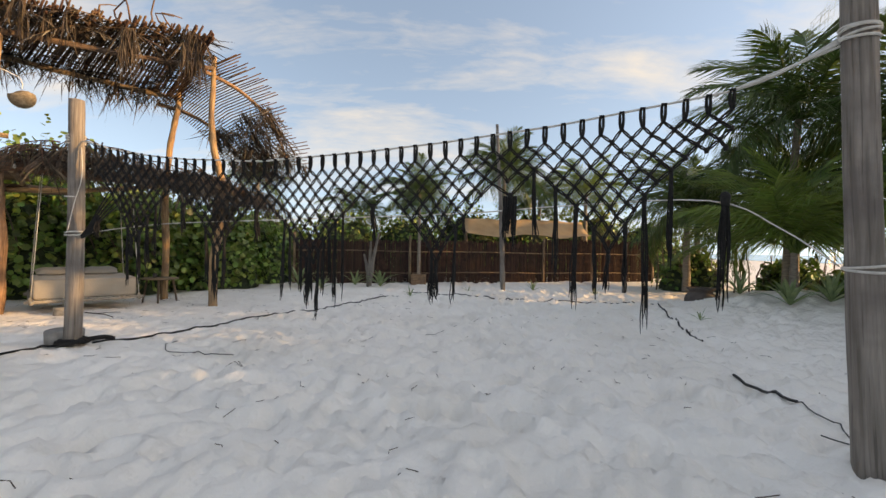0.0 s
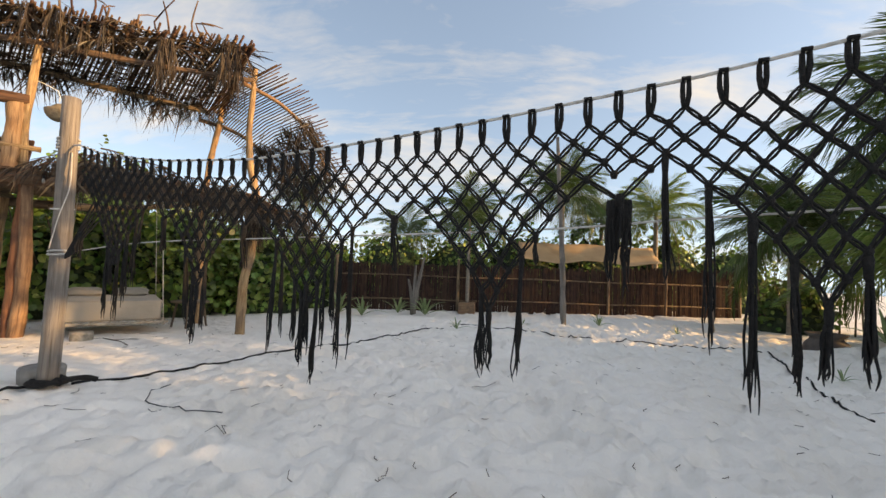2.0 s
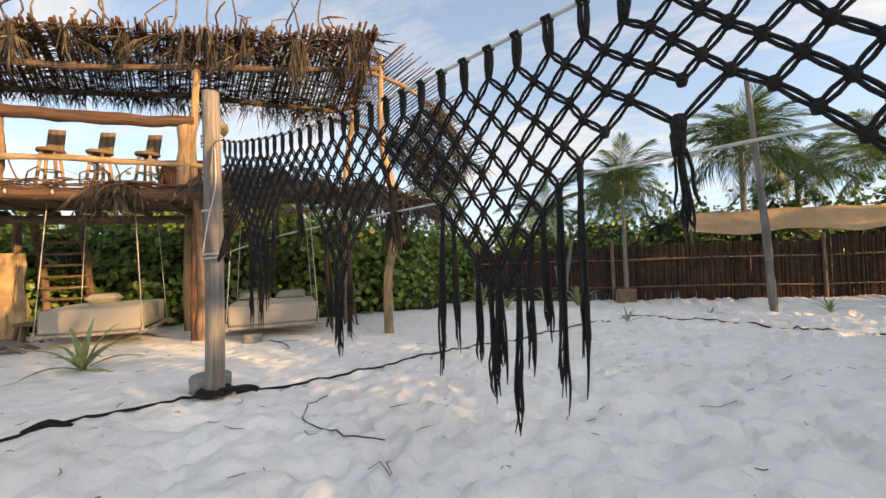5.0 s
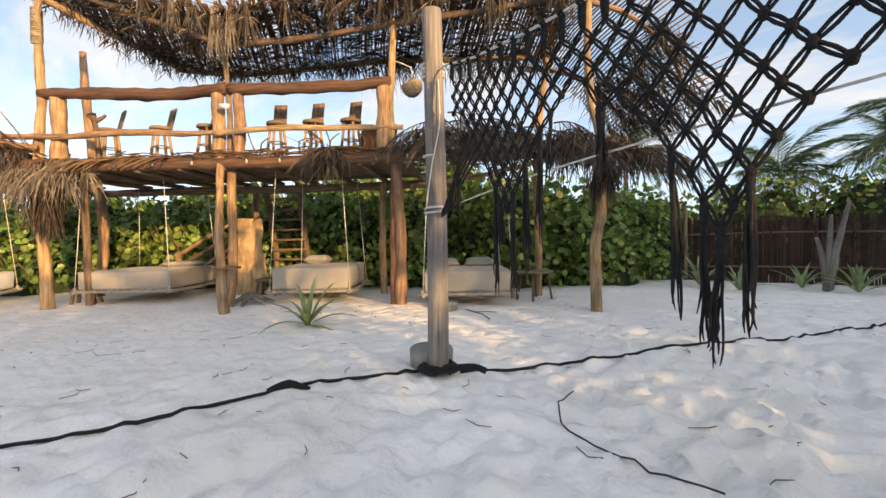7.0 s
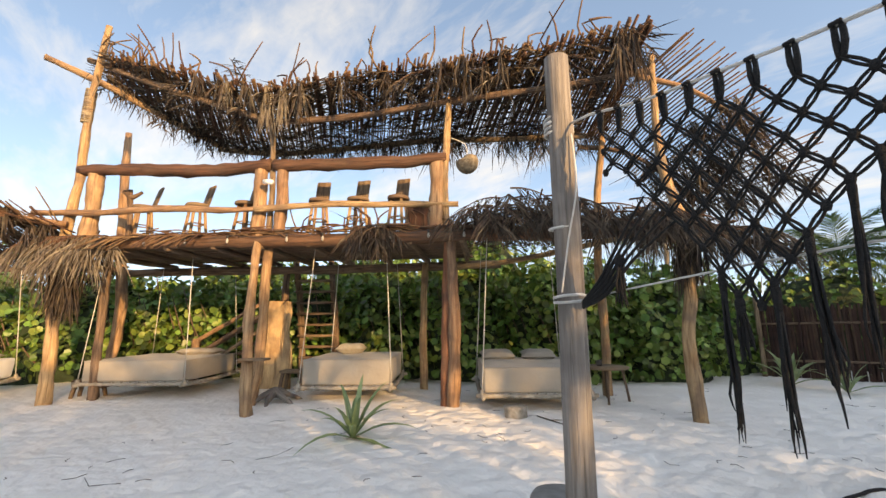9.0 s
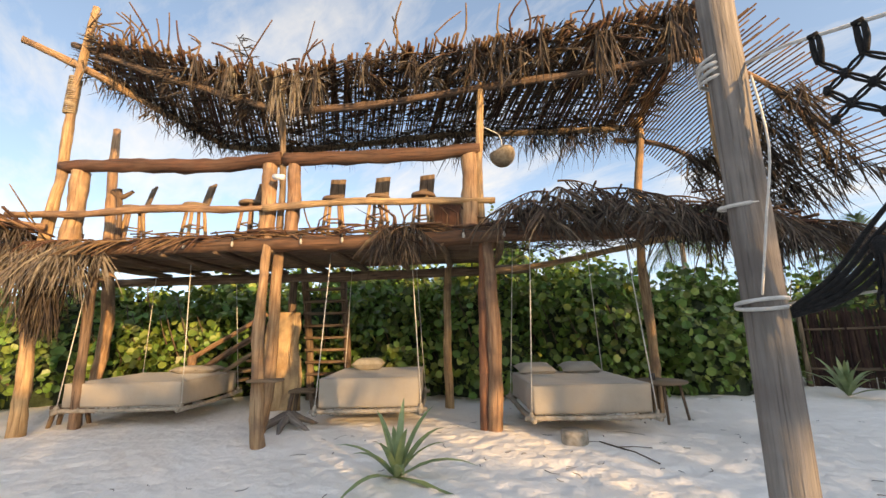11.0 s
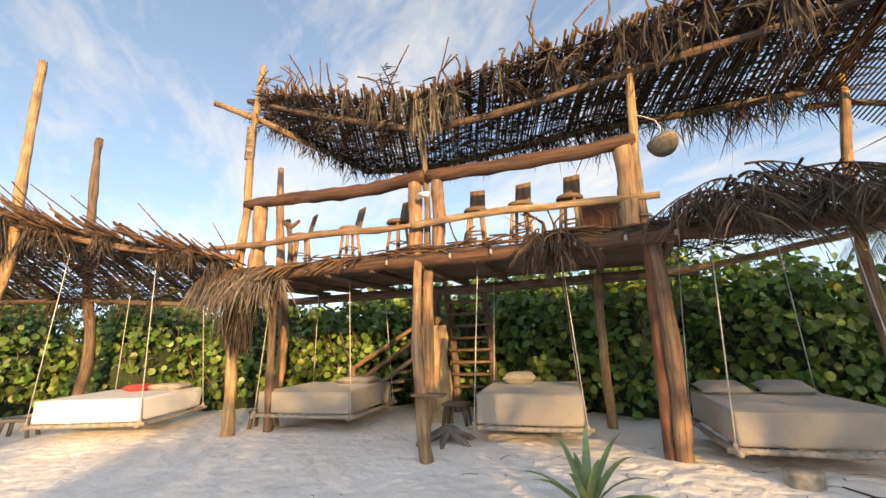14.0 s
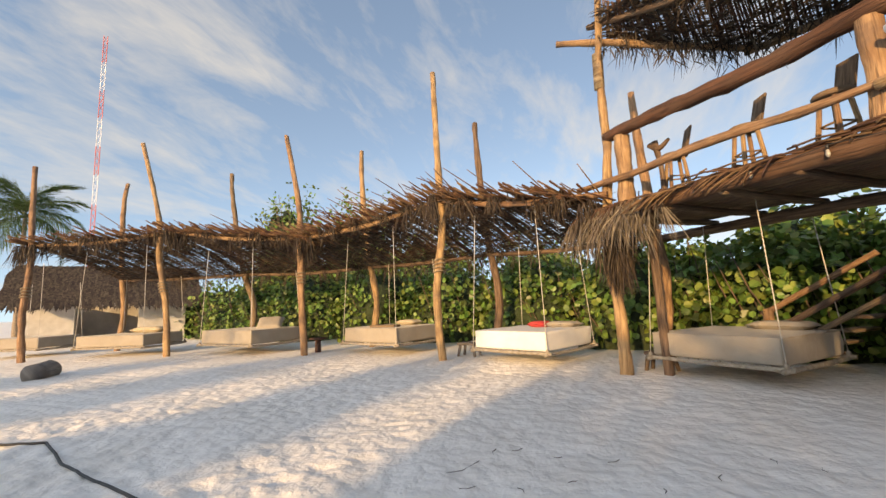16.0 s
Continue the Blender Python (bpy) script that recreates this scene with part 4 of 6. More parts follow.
pillow(top @ pose(0.3, 0.5, 0.0), STRAW_PILLOW, "long pale pillow on the end bed", (1.3, 0.6, 0.22))


# ---- bar stools on the deck ----
def bar_stool():
    st = thing("bar_stool", (0, 0, 0), "worn wooden bar stool with a tilted plank back", "bar stool", "stools along the bar")
    part("seat", lathe([(0.0, 0.80), (0.19, 0.80), (0.21, 0.81), (0.215, 0.845), (0.20, 0.87), (0.0, 0.875)], 16, wob=0.05), DARK, st)
    for k in range(4):
        a = math.pi / 4 + k * math.pi / 2
        g = Geo()
        g.tube([(0.25 * math.cos(a), 0.25 * math.sin(a), 0), (0.19 * math.cos(a), 0.19 * math.sin(a), 0.4), (0.14 * math.cos(a), 0.14 * math.sin(a), 0.81)], [0.028, 0.031, 0.031], sides=7, steps=2, wob=0.15)
        part("leg", g, TAN, st)
        b = a + math.pi / 2
        for z, r in ((0.25, 0.215), (0.45, 0.18)):
            g = Geo()
            g.tube([(r * math.cos(a), r * math.sin(a), z), (r * math.cos(b), r * math.sin(b), z)], 0.015, sides=6, steps=1)
            part("rung", g, TAN, st)
    g = Geo()
    g.box((-0.14, -0.02, 0), (0.14, 0.02, 0.5), m=pose(0, 0.15, 0.84, -14), bevel=0.012)
    part("backrest", g, DARK, st, "dark plank backrest")
    return st


DECK_Z = 2.96
stool_a = bar_stool()
spots = [(0.88, -35), (2.05, -30), (3.1, -20), (4.62, 5), (5.4, -8), (6.2, -12)]
for i, (s0, turn) in enumerate(spots):
    p = S(s0, 0.62, DECK_Z)
    m = pose(p[0], p[1], p[2], 0, 0, TURN_S + turn)
    if i == 0:
        stool_a.matrix_basis = m
    else:
        copy_thing(stool_a, m)

# lounge seat and table backs on the deck
g = Geo(smooth=False)
for k in range(5):
    g.box((k * 0.16, 0, 0), (k * 0.16 + 0.145, 0.03, 0.42), m=Matrix.Translation(S(6.45, 1.3, DECK_Z)) @ pose(0, 0, 0, -18, 0, TURN_S + 20), bevel=0.008)
g.box((-0.02, 0.04, 0.1), (0.82, 0.5, 0.16), m=Matrix.Translation(S(6.45, 1.3, DECK_Z + 0.2)) @ pose(0, 0, 0, 0, 0, TURN_S + 20))
solo("plank_armchair", g, DARK, "dark plank armchair on the deck", "armchair")
g = Geo(smooth=False)
g.box((0, 0, 0), (0.85, 0.05, 0.95), m=Matrix.Translation(S(6.2, 0.95, DECK_Z)) @ pose(0, 0, 0, -20, 0, TURN_S - 10), bevel=0.01)
solo("leaning_board", g, RED, "broad dark board leaning behind the bar", "board")
g = Geo()
g.tube([S(0.72, 0.5, DECK_Z), S(0.7, 0.5, 3.6), S(0.62, 0.5, 4.15)], [0.05, 0.045, 0.06], sides=7, wob=0.3)
g.tube([S(0.5, 0.5, 4.12), S(0.7, 0.5, 4.0), S(0.9, 0.5, 4.1)], [0.05, 0.05, 0.03], sides=7, wob=0.3)
solo("carved_branch", g, DARK, "dark forked driftwood branch standing on the deck", "driftwood")
# ---- wicker lantern, security camera, bulbs ----
lan = thing("wicker_lantern", S(7.52, -0.05, 4.1), "round woven wicker lantern with a crescent opening", "lantern")
c = Vector(S(7.56, 0.12, 4.28))
g = Geo()
spiral = []
for k in range(340):
    el = -1.4 + 1.9 * k / 339
    a = k * 0.45
    open_side = 1.0 if el < 0.0 else max(0.35, 1 - 0.65 * max(0.0, math.cos(a)) * min(1.0, el * 3))
    spiral.append(c + Vector((0.2 * math.cos(el) * open_side * math.cos(a + 4.4), 0.2 * math.cos(el) * open_side * math.sin(a + 4.4), 0.2 * math.sin(el))))
g.tube(spiral, 0.011, sides=4, steps=1, cap=False)
part("woven_shell", g, WICKER, lan)
g = Geo()
g.tube([c + Vector((0.0, 0, 0.17)), c + Vector((-0.08, 0.03, 0.4)), S(7.2, 0, 4.75)], 0.008, sides=5, steps=2)
part("cord", g, WHITE_ROPE, lan)
secam = thing("security_camera", S(3.95, -0.16, 3.85), "small white security camera on the bar post", "camera")
g = Geo()
p = Vector(S(3.92, -0.22, 3.95))
g.tube([p, p + Vector((0.16, 0.1, -0.03))], 0.045, sides=10, steps=1)
part("housing", g, PLASTIC, secam)
g = Geo()
g.tube([p + Vector((0.0, 0.0, 0.0)), S(3.92, -0.05, 3.97)], 0.02, sides=6, steps=1)
part("bracket", g, PLASTIC, secam)
g = Geo()
bulb_s = [0.9, 1.7, 2.5, 3.3, 4.4, 5.05, 5.7, 6.25, 6.9, 7.5]
string = thing("string_lights", S(4, -0.2, 2.8), "string of unlit frosted bulbs along the deck rim", "string lights")
pts = []
for i, s0 in enumerate(bulb_s):
    pts.append(S(s0, -0.2, 2.97))
    if i < len(bulb_s) - 1:
        pts.append(S((s0 + bulb_s[i + 1]) / 2, -0.2, 2.92))
g.tube(pts, 0.006, sides=4, steps=2)
part("cable", g, BLACK, string)
for s0 in bulb_s:
    q = S(s0, -0.2, 2.86)
    bulb = part("bulb", lathe([(0.0, -0.035), (0.018, -0.026), (0.026, 0.0), (0.02, 0.03), (0.013, 0.06)], 8, q), GLASS_BULB, string)
    part("socket", lathe([(0.0, 0.055), (0.018, 0.055), (0.018, 0.11), (0.0, 0.115)], 8, q), BLACK, bulb, "black bulb socket")

# ---- stairs behind the deck ----
stairs = thing("log_stairs", S(3.5, 2.9, 0), "steep dark log stairs up to the deck", "stairs")
for s0 in (3.25, 4.12):
    log("stringer", [S(s0, 3.3, -0.1), S(s0, 3.1, 1.4), S(s0, 2.65, 2.95)], [0.08, 0.08, 0.07], DARK, stairs, seed=s0)
for k in range(9):
    z = 0.55 + k * 0.27
    dd = 3.22 - 0.055 * k
    g = Geo()
    g.box((-0.5, -0.1, -0.03), (0.5, 0.1, 0.03), m=Matrix.Translation(S(3.68, dd, z)) @ pose(0, 0, 0, 0, 0, TURN_S), bevel=0.012)
    part("tread", g, DARK, stairs)
for z0 in (0.0, -0.36):
    log("handrail", [S(0.9, 2.4, 0.95 + z0), S(1.7, 2.5, 1.42 + z0), S(2.5, 2.6, 1.9 + z0)], [0.05, 0.05, 0.045], TAN if z0 == 0 else DARK, stairs, seed=z0)
    log("handrail", [S(1.3, 2.1, 0.72 + z0), S(2.2, 2.2, 1.3 + z0), S(2.9, 2.3, 1.75 + z0)], [0.045, 0.045, 0.04], DARK, stairs, seed=z0 + 3)
log("newel", [S(1.0, 2.4, -0.1), S(1.0, 2.4, 1.05)], [0.09, 0.08], TAN, stairs, seed=8)
for k in range(5):
    g = Geo()
    g.box((-0.13, -0.4, -0.025), (0.13, 0.4, 0.025), m=Matrix.Translation(S(1.5 + 0.25 * k, 2.9, 0.25 + 0.22 * k)) @ pose(0, 0, 0, 0, 0, TURN_S), bevel=0.01)
    part("tread", g, DARK, stairs)
g = Geo()
c0 = Vector(S(3.2, 1.95, 0))
g.tube([c0 + Vector((0, 0, -0.08)), c0 + Vector((0.02, 0.02, 0.5)), c0 + Vector((0.0, -0.03, 1.2)), c0 + Vector((-0.05, 0.02, 1.65)), c0 + Vector((-0.05, 0.03, 1.9))], [0.37, 0.38, 0.36, 0.35, 0.33], sides=18, steps=5, wob=0.12, flat=0.16, seed=3)
solo("timber_slab", g, TAN, "broad raw-edged timber slab standing beneath the deck", "timber")

# ---- small things on the sand ----
def log_stump(s0, d0, r, h, mat, name, label, cat):
    p = S(s0, d0, -0.04)
    g = Geo()
    g.tube([p, (p[0], p[1], h)], [r * 1.03, r], sides=16, steps=4, wob=0.08, seed=s0)
    return solo(name, g, mat, label, cat)


log_stump(8.23, -0.52, 0.165, 0.18, ROPE_WOOD, "log_stump", "short sawn log seat on the sand", "stump")
drift = thing("driftwood_root", S(4.08, 0.45, 0), "grey gnarled driftwood root on the sand", "driftwood")
for i, (a, l) in enumerate(((0.2, 0.5), (1.4, 0.45), (2.6, 0.4), (3.6, 0.55), (4.6, 0.5), (5.5, 0.45))):
    c0 = Vector(S(4.08, 0.45, 0.13))
    e = c0 + Vector((math.cos(a) * l, math.sin(a) * l, -0.13))
    g = Geo()
    g.tube([c0 + Vector((0, 0, 0.05)), (c0 + e) / 2 + Vector((0.05, -0.05, 0.06)), e], [0.085, 0.05, 0.018], sides=8, wob=0.7, seed=i)
    part("root_arm", g, GREY, drift)


def plank_stool(s0, d0, w, l, h, turn, label, mat=DARK):
    c0 = S(s0, d0, 0)
    st = thing("plank_stool", c0, label, "stool")
    m = Matrix.Translation(c0) @ pose(0, 0, 0, 0, 0, turn)
    g = Geo()
    g.box((-l / 2, -w / 2, h - 0.06), (l / 2, w / 2, h), m=m, bevel=0.015)
    part("top", g, mat, st)
    for sx in (-1, 1):
        for sy in (-1, 1):
            g = Geo()
            g.tube([m @ Vector((sx * l * 0.48, sy * w * 0.42, -0.03)), m @ Vector((sx * l * 0.36, sy * w * 0.32, h - 0.05))], [0.035, 0.04], sides=7, steps=2, wob=0.2)
            part("leg", g, mat, st)


plank_stool(0.05, 0.75, 0.3, 0.5, 0.34, TURN_S + 15, "low dark plank stool beside the bed")
plank_stool(3.75, 1.75, 0.35, 0.5, 0.42, TURN_S, "low dark plank stool behind the swing bed")
plank_stool(-4.05, -1.15, 0.35, 0.55, 0.36, TURN_S + 30, "low grey plank stool beside the white bed", GREY)
tb = thing("round_table", S(9.95, 0.95, 0), "round dark wooden side table on splayed legs", "table")
tc = S(9.95, 0.95, 0)
part("tabletop", lathe([(0.0, 0.56), (0.38, 0.56), (0.4, 0.575), (0.4, 0.60), (0.0, 0.605)], 22, tc, wob=0.04), DARK, tb)
for k in range(4):
    a = 0.5 + k * math.pi / 2
    g = Geo()
    g.tube([(tc[0] + 0.36 * math.cos(a), tc[1] + 0.36 * math.sin(a), -0.03), (tc[0] + 0.27 * math.cos(a), tc[1] + 0.27 * math.sin(a), 0.57)], [0.022, 0.028], sides=6, steps=1)
    part("leg", g, DARK, tb)
cup = lathe([(0.0, 0.0), (0.045, 0.0), (0.05, 0.04), (0.045, 0.1), (0.0, 0.1)], 10, (tc[0] - 0.1, tc[1] - 0.05, 0.604))
solo("clay_cup", cup, CLAY, "small dark clay cup on the side table", "cup")
shelf = thing("post_shelf", S(4.1, -0.45, 0.62), "small plank shelf nailed to the prop", "shelf")
g = Geo()
g.box((-0.2, -0.12, 0), (0.25, 0.12, 0.035), m=Matrix.Translation(S(4.1, -0.5, 0.82)) @ pose(0, 0, 0, 0, 0, TURN_S), bevel=0.01)
part("board", g, DARK, shelf)

log_side = Geo()
p0 = (-12.05, -10.45, 0)
log_side.tube([(p0[0] - 0.33, p0[1] - 0.28, 0.16), (p0[0] + 0.33, p0[1] + 0.28, 0.16)], 0.22, sides=12, steps=3, wob=0.12)
solo("fallen_log", log_side, GREY, "short grey log lying on the sand", "log")
bl = Geo()
bl.tube([(-16.95, -6.15, -0.05), (-16.95, -6.15, 0.42)], [0.1, 0.09], sides=10, wob=0.1)
bl.box((-0.2, -0.2, 0.42), (0.2, 0.2, 0.47), m=Matrix.Translation((-16.95, -6.15, 0)), bevel=0.01)
solo("post_table", bl, RED, "small reddish post table between the beds", "table")


# ---- macrame court net ----
P1, P2 = Vector((-4.86, 5.28, 0)), Vector((2.76, 2.62, 0))
NL = (P2 - P1).length
NE = (P2 - P1).normalized()
post_a = thing("net_post", (P1.x, P1.y, 0), "weathered grey round post beside a concrete footing", "post", "net posts")
log("pole", [(P1.x, P1.y, -0.1), (P1.x + 0.02, P1.y, 1.5), (P1.x + 0.03, P1.y - 0.03, 3.31)], [0.098, 0.091, 0.085], GREY, post_a, sides=16, wob=0.04, steps=8)
post_b = thing("net_post", (P2.x, P2.y, 0), "thick weathered grey post tied with white rope", "post", "net posts")
log("pole", [(P2.x + 0.11, P2.y, -0.1), (P2.x + 0.02, P2.y, 1.5), (P2.x - 0.06, P2.y, 3.6)], [0.108, 0.096, 0.088], GREY, post_b, sides=16, wob=0.06, steps=8, seed=4)
footing = lathe([(0.0, -0.06), (0.2, -0.06), (0.205, 0.18), (0.19, 0.2), (0.0, 0.205)], 18, (P1.x - 0.2, P1.y + 0.1, 0.08), wob=0.05)
solo("concrete_footing", footing, CONCRETE, "round concrete block against the net post", "block")
collar = Geo()
for k in range(2):
    collar.tube([(P1.x + (0.13 + 0.035 * k) * math.cos(a) + 0.02 * noise.noise((a, k, 0)), P1.y + (0.13 + 0.035 * k) * math.sin(a), 0.16 - 0.02 * k + 0.03 * noise.noise((a * 2, k, 3))) for a in np.linspace(0, 2 * math.pi, 15)], [0.032 - 0.007 * k] * 15, sides=6, steps=1, cap=False)
collar.tube([(P1.x + 0.14, P1.y + 0.05, 0.15), (P1.x + 0.28, P1.y + 0.16, 0.17), (P1.x + 0.36, P1.y + 0.24, 0.13)], 0.028, sides=6, wob=0.4)
solo("tied_line_end", collar, BLACK_ROPE, "knotted black line tied round the post foot", "rope")
net = thing("macrame_net", (P1.x + NE.x * NL / 2, P1.y + NE.y * NL / 2, 0.9), "black knotted macrame court net with long tassels", "net")
E0, E1, COLS = 0.40, 7.34, 49
PITCH = (E1 - E0) / (COLS - 1)
NORMAL = Vector((-NE.y, NE.x, 0))


def net_top(e):
    return float(np.interp(e, (0, 0.73, 1.42, 1.95, 3.09, 4.33, 5.1, 6.13, 7.31, 8.07), (2.83, 2.62, 2.5, 2.43, 2.34, 2.36, 2.39, 2.46, 2.6, 2.88)))


def net_point(e, z, off=0.0):
    return Vector((P1.x + NE.x * e, P1.y + NE.y * e, z)) + NORMAL * off


g = Geo()
g.tube([(P1.x + 0.1, P1.y - 0.03, 2.77)] + [net_point(e, net_top(e)) for e in np.linspace(0.3, NL - 0.08, 58)], 0.0085, sides=6, steps=1)
part("top_rope", g, WHITE_ROPE, net, "taut white head rope")
low_pts = [(0.12, 1.57), (1.53, 1.68), (3.31, 1.72), (5.3, 1.76), (6.17, 1.81), (7.22, 1.83), (7.66, 1.62), (7.98, 1.37)]
g = Geo()
g.tube([(P1.x + 0.11, P1.y - 0.02, 1.56)] + [net_point(e, z, 0.04) for e, z in low_pts[1:]], 0.005, sides=6, steps=5)
part("lower_rope", g, WHITE_ROPE, net, "thin white lower rope")

DEEP = (1.16, 2.50, 3.75, 5.11, 6.53)
VALLEY = (1.96, 3.04, 4.45, 5.76, 7.21)
HALF = 0.0745
LOOP = 0.133
rgn = np.random.default_rng(5)


def net_rows(i):
    """How many half rows of the lattice hang under half column i."""
    e = E0 + i * PITCH / 2
    d = min(abs(e - q) for q in DEEP) / (PITCH / 2)
    return 4 + max(0, min(7, int(8.6 - d)))


def node(i, j):
    """Knot i (half columns) of row j."""
    e = E0 + i * PITCH / 2
    centre = min(DEEP, key=lambda q: abs(e - q))
    pull = max(0.0, 1 - abs(e - centre) / 0.66)
    squeeze = 1 - 0.05 * max(0, j - 3) * (0.35 + 0.65 * pull)
    e2 = centre + (e - centre) * squeeze
    valley = min(VALLEY, key=lambda q: abs(e - q))
    e2 += (valley - e) * 0.10 * max(0, j - 2) * max(0.0, 1 - abs(e - valley) / 0.25)
    return net_point(e2 + 0.006 * math.sin(i * 2.3 + j), net_top(e) - LOOP - HALF * j * (0.9 + 0.25 * pull) + 0.006 * math.sin(i * 1.7 + j * 2.9))


cords, knots = Geo(), Geo()
rows_at = [net_rows(i) for i in range(2 * COLS - 1)]


def cord(a, b):
    w = (b - a).normalized()
    sd = w.cross(NORMAL).normalized() * 0.0085
    for s2 in (-1, 1):
        cords.tube([a + sd * s2 * 0.4, (a + b) / 2 + sd * s2 + NORMAL * 0.004 * s2, b + sd * s2 * 0.4], [0.0062, 0.0068, 0.0062], sides=5, steps=2, cap=False)


for i in range(2 * COLS - 1):
    if i % 2 == 0:
        e = E0 + i * PITCH / 2
        top, foot = net_point(e, net_top(e)), node(i, 0)
        loops = Geo()
        for s2 in (-1, 1):
            loops.tube([top + NE * (0.012 * s2), top + NE * (0.0125 * s2) + Vector((0, 0, -LOOP * 0.55)), foot + NE * (0.006 * s2)], [0.0105, 0.0125, 0.0105], sides=5, steps=2)
        loops.tube([top + NORMAL * 0.013 - NE * 0.019, top + NORMAL * 0.013 + NE * 0.019], 0.010, sides=5, steps=1)
        loops.tube([top - NORMAL * 0.013 - NE * 0.019, top - NORMAL * 0.013 + NE * 0.019], 0.010, sides=5, steps=1)
        part("loop", loops, BLACK_ROPE, net)
    for j in range(12):
        if (i + j) % 2:
            continue
        if j > rows_at[i]:
            continue
        a = node(i, j)
        if j:
            knots.tube([a + Vector((0, 0, 0.02)), a, a + Vector((0, 0, -0.02))], [0.013, 0.019, 0.013], sides=6, steps=1)
        for di in (-1, 1):
            if 0 <= i + di < 2 * COLS - 1 and j + 1 <= rows_at[i + di]:
                cord(a, node(i + di, j + 1))
part("knotting", knots, BLACK_ROPE, net, kind="stuff")


def tassel(p, length, thick, seed):
    """A black tassel: a bound neck and a long frayed skirt."""
    r2 = np.random.default_rng(seed)
    g = Geo()
    sway = Vector((r2.normal(0, 0.012), r2.normal(0, 0.012), 0))
    neck = min(0.11, length * 0.3)
    g.tube([p, p + Vector((0, 0, -0.03)), p + Vector((0, 0, -neck))], [0.009, thick * 0.8, thick * 0.6], sides=6, steps=2, wob=0.3, seed=seed)
    n = 6 + int(thick * 180)
    for k in range(n):
        a = 2 * math.pi * k / n + r2.uniform(-0.3, 0.3)
        rr = thick * r2.uniform(0.25, 1.0)
        off = Vector((math.cos(a) * rr, math.sin(a) * rr, 0))
        ll = length * r2.uniform(0.74, 1.05)
        b = p + off * 0.5 + Vector((0, 0, -neck * 0.8))
        pts = [b]
        for f in (0.35, 0.65, 0.87, 1.0):
            wv = Vector((r2.normal(0, 0.005), r2.normal(0, 0.005), 0))
            pts.append(p + sway * f + off * (0.55 + 0.5 * f) + wv + Vector((0, 0, -neck * 0.8 - (ll - neck * 0.8) * f)))
        w = r2.uniform(0.0042, 0.0062)
        g.tube(pts, [w, w, w, w * 0.9, w * 0.35], sides=5, steps=2)
    return part("tassel", g, BLACK_ROPE, net)


# each tassel: place along the net, height of its tip, thickness
TASSELS = [(1.0, 0.92, 0.022), (1.11, 1.25, 0.026), (1.24, 0.94, 0.024), (1.36, 1.06, 0.022), (1.49, 1.28, 0.02), (1.63, 1.62, 0.016),
           (2.3, 1.0, 0.018), (2.42, 0.92, 0.022), (2.5, 0.85, 0.024), (2.62, 0.97, 0.02),
           (3.42, 0.88, 0.016), (3.5, 0.99, 0.016), (3.6, 0.95, 0.016), (3.66, 0.8, 0.019), (3.74, 0.87, 0.024), (3.83, 0.72, 0.02), (3.9, 0.95, 0.018), (3.96, 1.1, 0.016), (4.03, 0.88, 0.018), (4.09, 0.95, 0.017),
           (5.05, 0.94, 0.02), (5.11, 0.99, 0.022), (5.26, 0.97, 0.02), (5.36, 1.57, 0.016), (6.0, 1.49, 0.02),
           (6.12, 1.18, 0.022), (6.32, 0.97, 0.026), (6.42, 1.08, 0.024), (6.54, 1.13, 0.024), (6.66, 1.13, 0.024), (6.78, 0.86, 0.024), (6.93, 1.31, 0.02)]
EDGE = [node(i, rows_at[i] - (i + rows_at[i]) % 2) for i in range(2 * COLS - 1)]
for k, (e, tip, thick) in enumerate(TASSELS):
    a = min(EDGE, key=lambda q: abs((q - P1).dot(NE) - e))
    EDGE.remove(a)
    tassel(a, max(0.12, a.z - tip), thick, k)
for q in VALLEY[:-1]:
    foot = net_point(q, net_top(q) - LOOP - HALF * 4.6 - 0.06)
    for s2 in (-1, 1):
        i2 = round((q - E0) / (PITCH / 2)) + 2 * s2
        for jj in (3, 4):
            if (i2 + jj) % 2 == 0:
                cord(node(i2, jj), foot)
    part("knot_ball", Geo().tube([foot + Vector((0, 0, 0.03)), foot, foot + Vector((0, 0, -0.03))], [0.015, 0.026, 0.02], sides=7, steps=1), BLACK_ROPE, net)
    if q == 5.76:
        for k in range(6):
            tassel(foot + NE * (0.019 * (k - 2.5)) + NORMAL * rgn.normal(0, 0.008), rgn.uniform(0.24, 0.46), 0.016, k + 70)
    else:
        tassel(foot, 0.33, 0.030, int(q * 10))
part("cord_lattice", cords, BLACK_ROPE, net, kind="stuff")
for e, z0, l in ((7.31, 1.89, 0.85), (0.46, 1.8, 0.3)):
    tassel(net_point(e, z0), l, 0.045, int(e * 10))
g = Geo()
for k in range(5):
    d = 0.022 * (k - 2)
    g.tube([(P1.x + 0.12, P1.y - 0.03, 1.52 + 0.4 * d), net_point(0.32 - 0.5 * d, 1.62 + d), net_point(0.5 - d, 1.8 + 1.3 * d), net_point(0.75 - 2 * d, 2.0 + 2 * d)], [0.009, 0.011, 0.010, 0.007], sides=6, wob=0.3)
part("gathered_end", g, BLACK_ROPE, net, "bunched black cords pulled to the post")

